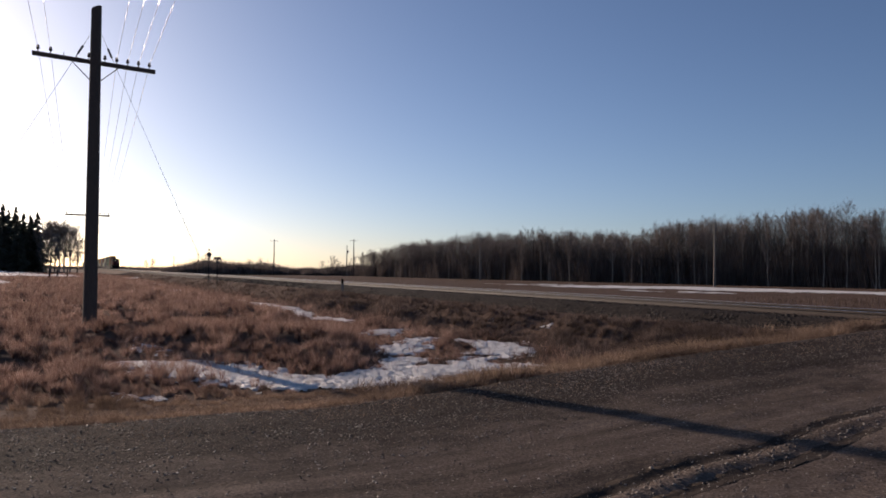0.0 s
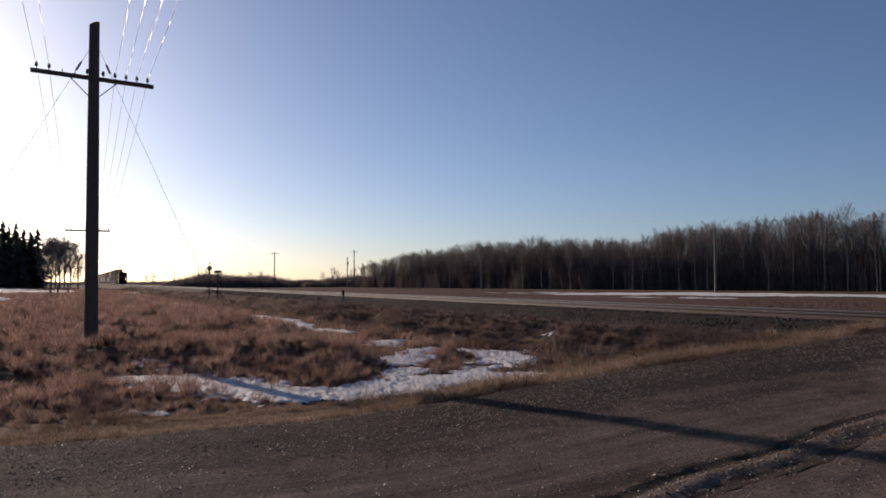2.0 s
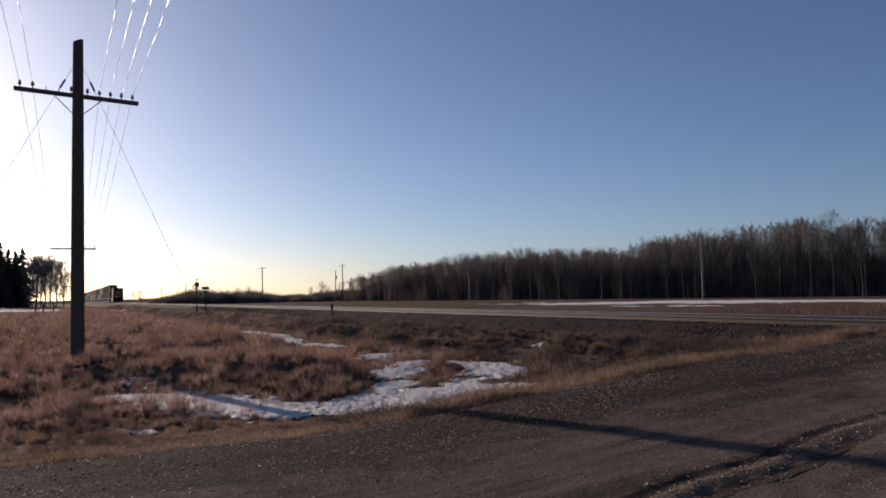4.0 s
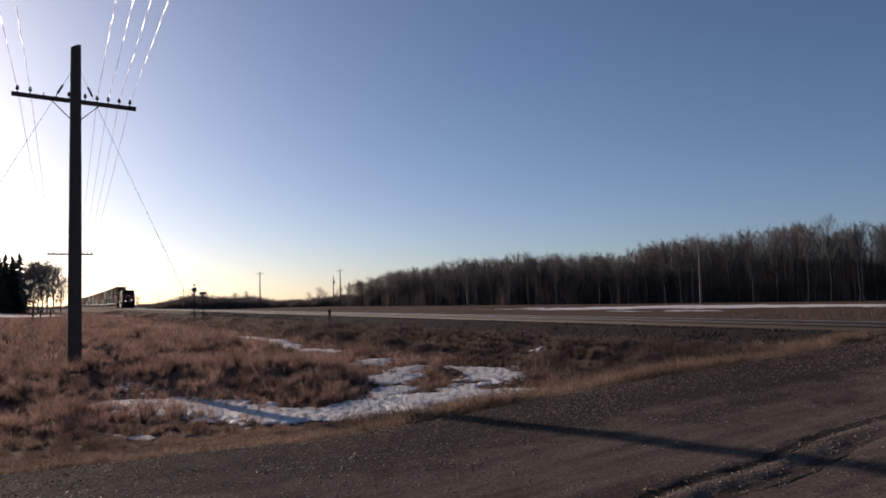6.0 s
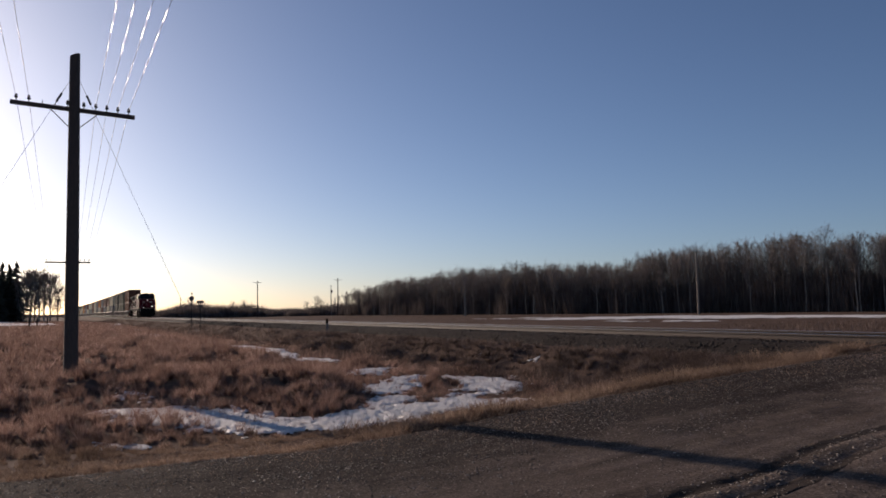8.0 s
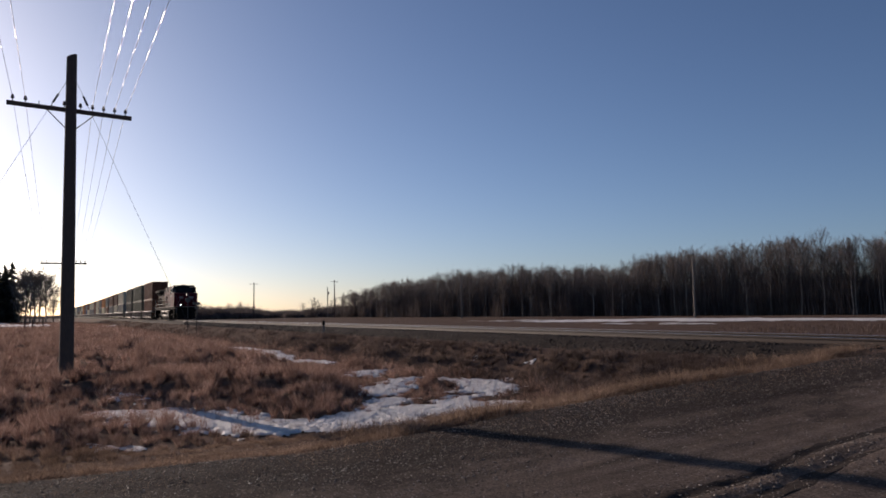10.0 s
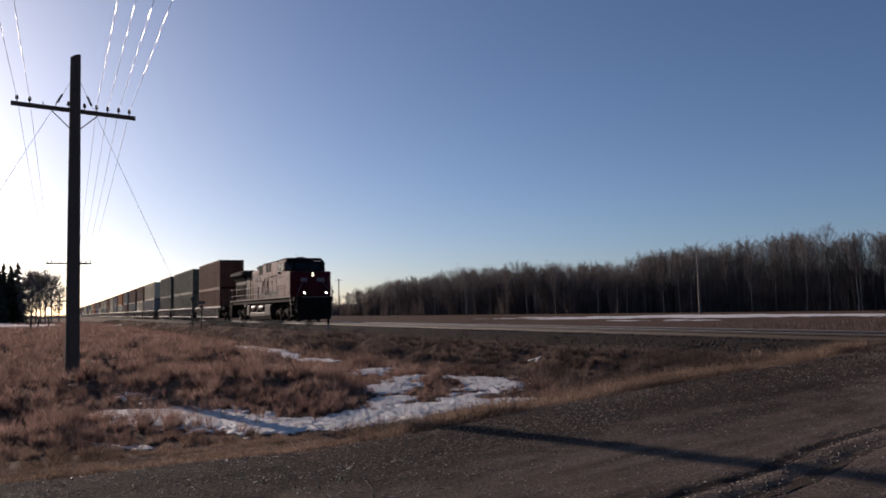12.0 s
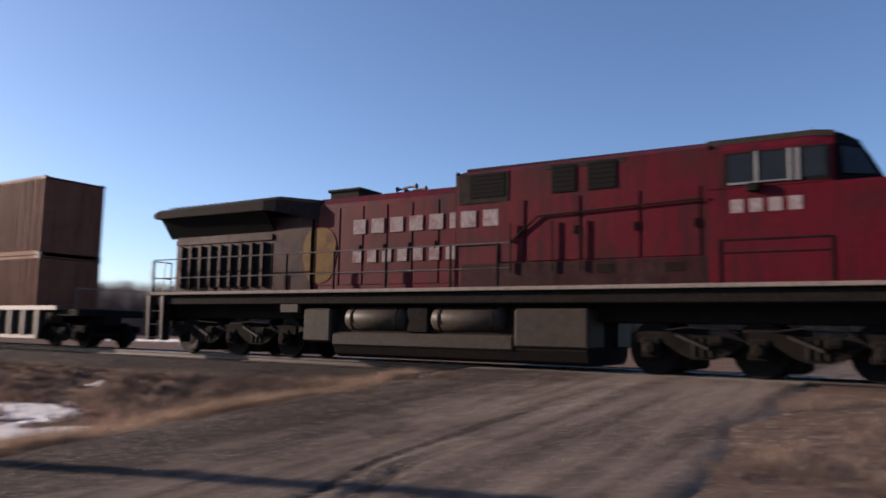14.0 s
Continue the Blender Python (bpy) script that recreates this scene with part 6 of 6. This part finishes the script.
    for z in (3.21, 3.41):
        g = Geo()
        tube = [(0.064 * math.cos(q * math.pi / 8), 0.064 * math.sin(q * math.pi / 8)) for q in range(16)]
        g.loft([[(x, c * k, z + d_ * k) for c, d_ in tube] for x, k in ((-1.268, 1.0), (-1.17, 1.0), (-1.17, 1.08), (-1.268, 1.08))], False)
        part("lamp_rim", g, M["under"], hl)
        g = Geo()
        g.lathe((-1.268, 0, z), (1, 0, 0), [(0, 0.046), (0.012, 0.042), (0.018, 0.02)], 14)
        part("headlight", g, M["lamp_high"], hl, "lit headlight")
    for sy in (-1, 1):
        g = Geo()
        g.box(-0.86, -0.64, sy * 0.8 - 0.11, sy * 0.8 + 0.11, 1.86, 2.12, 0.03)
        dl = part("ditch_light_box", g, M["under"], loco)
        g = Geo()
        g.loft([[(x, sy * 0.8 + 0.068 * k * math.cos(q * math.pi / 8), 2.0 + 0.068 * k * math.sin(q * math.pi / 8)) for q in range(16)] for x, k in ((-0.64, 1.0), (-0.56, 1.0), (-0.56, 1.1), (-0.64, 1.1))], False)
        part("lamp_rim", g, M["under"], dl)
        g = Geo()
        g.lathe((-0.639, sy * 0.8, 2.0), (1, 0, 0), [(0, 0.046), (0.012, 0.042), (0.018, 0.02)], 12)
        part("ditch_light", g, M["lamp"], dl, "lit ditch light")
    # nose front: door, plain block of lettering, platform, pilot and coupler
    g = Geo()
    g.box(-1.305, -1.28, -0.62, -0.05, 1.9, 3.0, 0.01)
    part("nose_door", g, M["red"], loco)
    for y0, y1, z0, z1 in ((-0.86, -0.40, 2.80, 3.08), (0.30, 0.86, 2.80, 3.08)):
        g = Geo()
        g.box(-1.30, -1.275, y0, y1, z0, z1, 0.003)
        part("lettering_block", g, M["white"], loco, "plain white block of worn lettering")
    g = Geo()
    g.box(-1.32, -0.80, -0.98, 0.98, 1.60, 1.72, 0.01)
    g.box(-1.72, -1.28, -1.18, 1.18, 0.9, 1.74, 0.02)
    part("front_platform", g, M["under"], loco)
    g = Geo()
    g.box(-0.82, -0.78, -0.96, 0.96, 1.69, 1.75, 0.008)
    part("platform_edge", g, M["cream"], loco, "pale painted edge of the front platform")
    g = Geo()
    rings = []
    for z, xf, w in ((1.60, -0.86, 1.16), (1.0, -0.82, 1.18), (0.22, -0.52, 1.16), (0.16, -0.56, 1.14)):
        rings.append([(-1.3, -w, z), (xf - 0.25, -w, z), (xf, -w * 0.45, z), (xf, w * 0.45, z), (xf - 0.25, w, z), (-1.3, w, z)])
    g.loft(rings)
    part("pilot_plow", g, M["under"], loco, "black pilot plow")
    for sy in (-1, 1):
        g = Geo()
        g.path([(-0.86, sy * 1.28, 1.05), (-0.86, sy * 1.28, 1.80), (-1.0, sy * 1.08, 2.25), (-1.24, sy * 0.72, 2.75)], 0.017, 6)
        part("grab_rail", g, M["frame"], loco, "worn pale grab rail beside the steps")
        g = Geo()
        g.path([(-1.66, sy * 1.48, 1.75), (-1.58, sy * 1.32, 2.05), (-1.42, sy * 1.08, 2.35), (-1.38, sy * 1.05, 2.75)], 0.015, 6)
        part("grab_rail", g, M["under"], loco)
        g = Geo()
        g.path([(-0.84, sy * 0.55, 1.72), (-0.84, sy * 0.55, 2.55), (-0.84, sy * 0.92, 2.55), (-0.84, sy * 0.92, 1.72)], 0.018, 6)
        part("handrail", g, M["under"], loco)
    for x, d_ in ((-0.7, 1), (-21.9, -1)):
        g = Geo()
        g.box(min(x, x + d_ * 0.55), max(x, x + d_ * 0.55), -0.12, 0.12, 0.78, 1.0, 0.03)
        g.box(min(x + d_ * 0.5, x + d_ * 0.72), max(x + d_ * 0.5, x + d_ * 0.72), -0.2, 0.14, 0.72, 1.06, 0.05)
        part("coupler", g, M["truck"], loco)
        for y in (-0.5, 0.45):
            g = Geo()
            pts = [(x + d_ * 0.05, y, 1.2), (x + d_ * 0.25, y, 0.75), (x + d_ * 0.42, y * 0.8, 0.62), (x + d_ * 0.6, y * 0.6, 0.7)]
            g.path(pts, 0.028, 6)
            part("air_hose", g, M["under"], loco)
    for x in (-21.95,):
        for y in (-1.4, -0.75, 0.75, 1.4):
            g = Geo()
            g.tube((x, y, 1.7), (x, y, 2.75), 0.017, 0.017, 6)
            part("stanchion", g, M["under"], loco)
        for y0, y1 in ((-1.4, -0.75), (0.75, 1.4)):
            for z in (2.75, 2.25):
                g = Geo()
                g.tube((x, y0, z), (x, y1, z), 0.02, 0.02, 6)
                part("handrail", g, M["under"], loco)
    g = Geo()
    g.box(-22.05, -21.8, -1.45, 1.45, 0.95, 1.72, 0.03)
    part("rear_pilot", g, M["under"], loco)
    g = Geo()
    g.box(-1.85, -1.65, -0.4, 0.4, 3.62, 3.66)
    g.path([(-3.6, -0.5, 4.66), (-3.6, -0.5, 4.86)], 0.012, 5)
    part("antenna", g, M["iron"], loco)
    truck(loco, -4.55, 4.1, 3, 0.53)
    truck(loco, -18.75, 4.1, 3, 0.53)
    return loco


def wave(x0, x1, period, y, depth, z0, z1, sgn):
    """A corrugated wall along x."""
    g = Geo()
    xs, ys = [], []
    n = int(round((x1 - x0) / period))
    p = (x1 - x0) / n
    for i in range(n):
        a = x0 + i * p
        for f, d in ((0, 0), (0.3, 0), (0.5, 1), (0.8, 1)):
            xs.append(a + f * p)
            ys.append(y - sgn * depth * d)
    xs.append(x1)
    ys.append(y)
    vs = [(x, yy, z) for x, yy in zip(xs, ys) for z in (z0, z1)]
    g.add(vs, [(2 * i, 2 * i + 2, 2 * i + 3, 2 * i + 1) for i in range(len(xs) - 1)])
    return g


def container_kit(length, mat, label):
    """A corrugated steel container with doors at its rear end; x from 0 back to -length."""
    c = tagged(new("shipping_container"), label, "container", "containers on the train")
    W, H, L = 1.22, 2.88, length
    g = Geo()
    g.box(-L + 0.05, -0.05, -W + 0.075, W - 0.075, 0.12, H - 0.09)
    part("core", g, mat, c)
    for sy in (-1, 1):
        part("side_wall", wave(-L + 0.12, -0.12, 0.42, sy * (W - 0.008), 0.06, 0.15, H - 0.1, sy), mat, c)
        g = Geo()
        g.box(-L, 0, sy * W - 0.05, sy * W, 0.0, 0.16, 0.008) if sy > 0 else g.box(-L, 0, -W, -W + 0.05, 0.0, 0.16, 0.008)
        part("bottom_rail", g, mat, c)
        g = Geo()
        g.box(-L, 0, W - 0.06, W, H - 0.12, H, 0.008) if sy > 0 else g.box(-L, 0, -W, -W + 0.06, H - 0.12, H, 0.008)
        part("top_rail", g, mat, c)
        for x in (-0.13, -L):
            g = Geo()
            g.box(x, x + 0.13, min(sy * W, sy * (W - 0.13)), max(sy * W, sy * (W - 0.13)), 0.0, H, 0.01)
            part("corner_post", g, mat, c)
            for z in (-0.012, H - 0.115):
                g = Geo()
                g.box(x - 0.005, x + 0.165, min(sy * (W + 0.006), sy * (W - 0.15)), max(sy * (W + 0.006), sy * (W - 0.15)), z, z + 0.125, 0.01)
                part("corner_casting", g, M["iron"], c)
    g = Geo()
    n = 8
    vs, k = [], 0
    ys = []
    for i in range(n):
        a = -W + 0.13 + i * (2 * W - 0.26) / n
        p = (2 * W - 0.26) / n
        for f, d in ((0, 0), (0.3, 0), (0.5, 0.036), (0.8, 0.036)):
            ys.append((a + f * p, d))
    ys.append((W - 0.13, 0))
    g.add([(-0.03 - d, y, z) for y, d in ys for z in (0.15, H - 0.1)], [(2 * i, 2 * i + 2, 2 * i + 3, 2 * i + 1) for i in range(len(ys) - 1)])
    part("front_wall", g, mat, c)
    g = Geo()
    g.box(-L + 0.03, -0.03, -W + 0.05, W - 0.05, H - 0.06, H - 0.01, 0.01)
    part("roof", g, mat, c)
    for y0, y1 in ((-W + 0.12, -0.01), (0.01, W - 0.12)):
        g = Geo()
        g.box(-L + 0.0, -L + 0.05, y0, y1, 0.14, H - 0.12, 0.01)
        d_ = part("door", g, mat, c)
        for q in (0.3, 0.75):
            g = Geo()
            y = y0 + (y1 - y0) * q
            g.tube((-L - 0.03, y, 0.12), (-L - 0.03, y, H - 0.1), 0.02, 0.02, 6)
            part("lock_rod", g, M["iron"], d_)
    return c


def well_car_kit(clen):
    """A well unit; x = 0 where the front of its container stands."""
    c = tagged(new("well_car"), "low well car with ribbed sides carrying two stacked containers", "rail car", "well cars of the train")
    x0, x1 = 1.7, -clen - 1.3
    for sy in (-1, 1):
        ya, yb = sy * 1.33, sy * 1.45
        y0, y1 = min(ya, yb), max(ya, yb)
        g = Geo()
        g.box(x1, x0, y0, y1, 1.26, 1.42, 0.01)
        part("top_chord", g, M["well"], c, "dusty pale top chord")
        g = Geo()
        g.box(x1 + 1.1, x0 - 1.1, y0, y1, 0.26, 0.40, 0.01)
        part("bottom_chord", g, M["well"], c)
        # near-black sheet paints the dark of the open gaps between the ribs
        g = Geo()
        pr = [(x1 + 0.2, 1.28), (x0 - 0.2, 1.28), (x0 - 1.15, 0.34), (x1 + 1.15, 0.34)]
        g.prism(pr, sy * 1.335, sy * 1.36)
        part("side_plate", g, M["under"], c)
        n = 15
        for i in range(n + 1):
            x = x0 - 1.1 + (x1 - x0 + 2.2) * i / n
            g = Geo()
            g.box(x - 0.07, x + 0.07, min(sy * 1.36, sy * 1.47), max(sy * 1.36, sy * 1.47), 0.38, 1.28, 0.01)
            part("rib", g, M["well"], c, "pale dusty rib")
    for xa, xb in ((x0 + 1.05, x0 - 1.25), (x1 - 1.0, x1 + 1.0)):
        g = Geo()
        g.box(min(xa, xb), max(xa, xb), -1.3, 1.3, 1.05, 1.30, 0.03)
        g.box(min(xa, xb) - 0.1, max(xa, xb) + 0.1, -0.35, 0.35, 0.75, 1.1, 0.03)
        part("end_platform", g, M["under"], c)
    g = Geo()
    g.box(-clen - 0.1, 0.1, -1.25, 1.25, 0.24, 0.33, 0.01)
    part("well_floor", g, M["under"], c)
    g = Geo()
    for y in (-1.3, 1.3):
        g.path([(x0 + 0.9, y, 1.28), (x0 + 0.9, y, 2.0)], 0.02, 5)
    g.path([(x0 + 0.9, -1.3, 2.0), (x0 + 0.9, 1.3, 2.0)], 0.02, 5)
    part("end_rail", g, M["well"], c)
    truck(c, 1.55, 1.75, 2, 0.42)
    return c


# front of each unit's containers behind the nose, their length, and the paint of the upper and lower one
UNITS = [(-28.7, 12.19, "rust", "rust"), (-45.75, 16.15, "green", "green"), (-65.6, 12.19, "teal", "teal"), (-86.2, 16.15, "white", "grey"),
         (-105.6, 12.19, "brown", "white"), (-122.3, 16.15, "brown", "grey"), (-143.0, 12.19, "grey", "brown"), (-160.0, 16.15, "orange", "white"),
         (-180.8, 12.19, "grey", "grey"), (-198.0, 16.15, "white", "white"), (-218.8, 12.19, "rust", "brown"), (-236.0, 16.15, "white", "grey")]
PAINTS = ["white", "rust", "grey", "brown", "orange", "white", "green", "grey", "blue", "white"]
_x = -257.0
for _k in range(22):
    _l = 12.19 if _k % 2 == 0 else 16.15
    UNITS.append((_x, _l, PAINTS[_k % 10], PAINTS[(_k * 3 + 2) % 10]))
    _x -= 17.0 if _l < 14 else 20.6
NAMES = {"rust": "rust red", "green": "dull green", "teal": "dark grey green", "white": "glare-warmed cream", "brown": "brown", "grey": "grey", "orange": "orange", "blue": "dark blue"}
MOVERS = []          # (thing, distance behind the nose, height above the rails)


def build_train():
    loco = build_locomotive()
    MOVERS.append((loco, 0.0, 0.0))
    boxes, cars = {}, {}
    for x, ln, up, low in UNITS:
        key = ln
        if key not in cars:
            cars[key] = well_car_kit(ln)
            car = cars[key]
        else:
            car = copy_thing(cars[key], Matrix())
        MOVERS.append((car, x, 0.0))
        for paint, z in ((low, 0.35), (up, 3.25)):
            bk = (paint, ln)
            lab = "%s corrugated steel container stacked on a well car" % NAMES[paint]
            if bk not in boxes:
                boxes[bk] = container_kit(ln, BOX[paint], lab)
                bx = boxes[bk]
            else:
                bx = copy_thing(boxes[bk], Matrix())
            MOVERS.append((bx, x, z))


# place of the nose along the railway
NOSE = [(0.0, -369.4), (1.5, -329.8), (3.0, -290.1), (4.75, -243.7), (6.5, -197.4), (8.0, -157.6), (9.25, -124.5), (10.5, -91.4), (11.5, -64.8), (12.0, -51.4),
        (12.5, -38.4), (13.0, -24.95), (13.2, -19.3), (13.4, -13.85), (13.6, -8.6), (13.8, -3.4), (14.0, 1.75)]


def motions():
    for thing, back, up in MOVERS:
        rows = []
        for t, s in NOSE:
            q = s + back
            a, b = on_track(q - 6.0, 0, 0), on_track(q + 6.0, 0, 0)
            yaw = math.degrees(math.atan2(b[1] - a[1], b[0] - a[0]))
            x, y, _ = on_track(q, 0, 0)
            rows.append((t, pose(x, y, RAIL_Z + up, 0, 0, yaw)))
        walk(thing, rows)


# ---------------------------------------------------------------- build
build_ground()
_rz = build_road()
build_snow()
build_poles()
build_far_poles()
build_signs()
build_woods()
build_left_trees()
build_bushes()
build_train()
build_grass()
build_track()
build_stones(_rz)
motions()
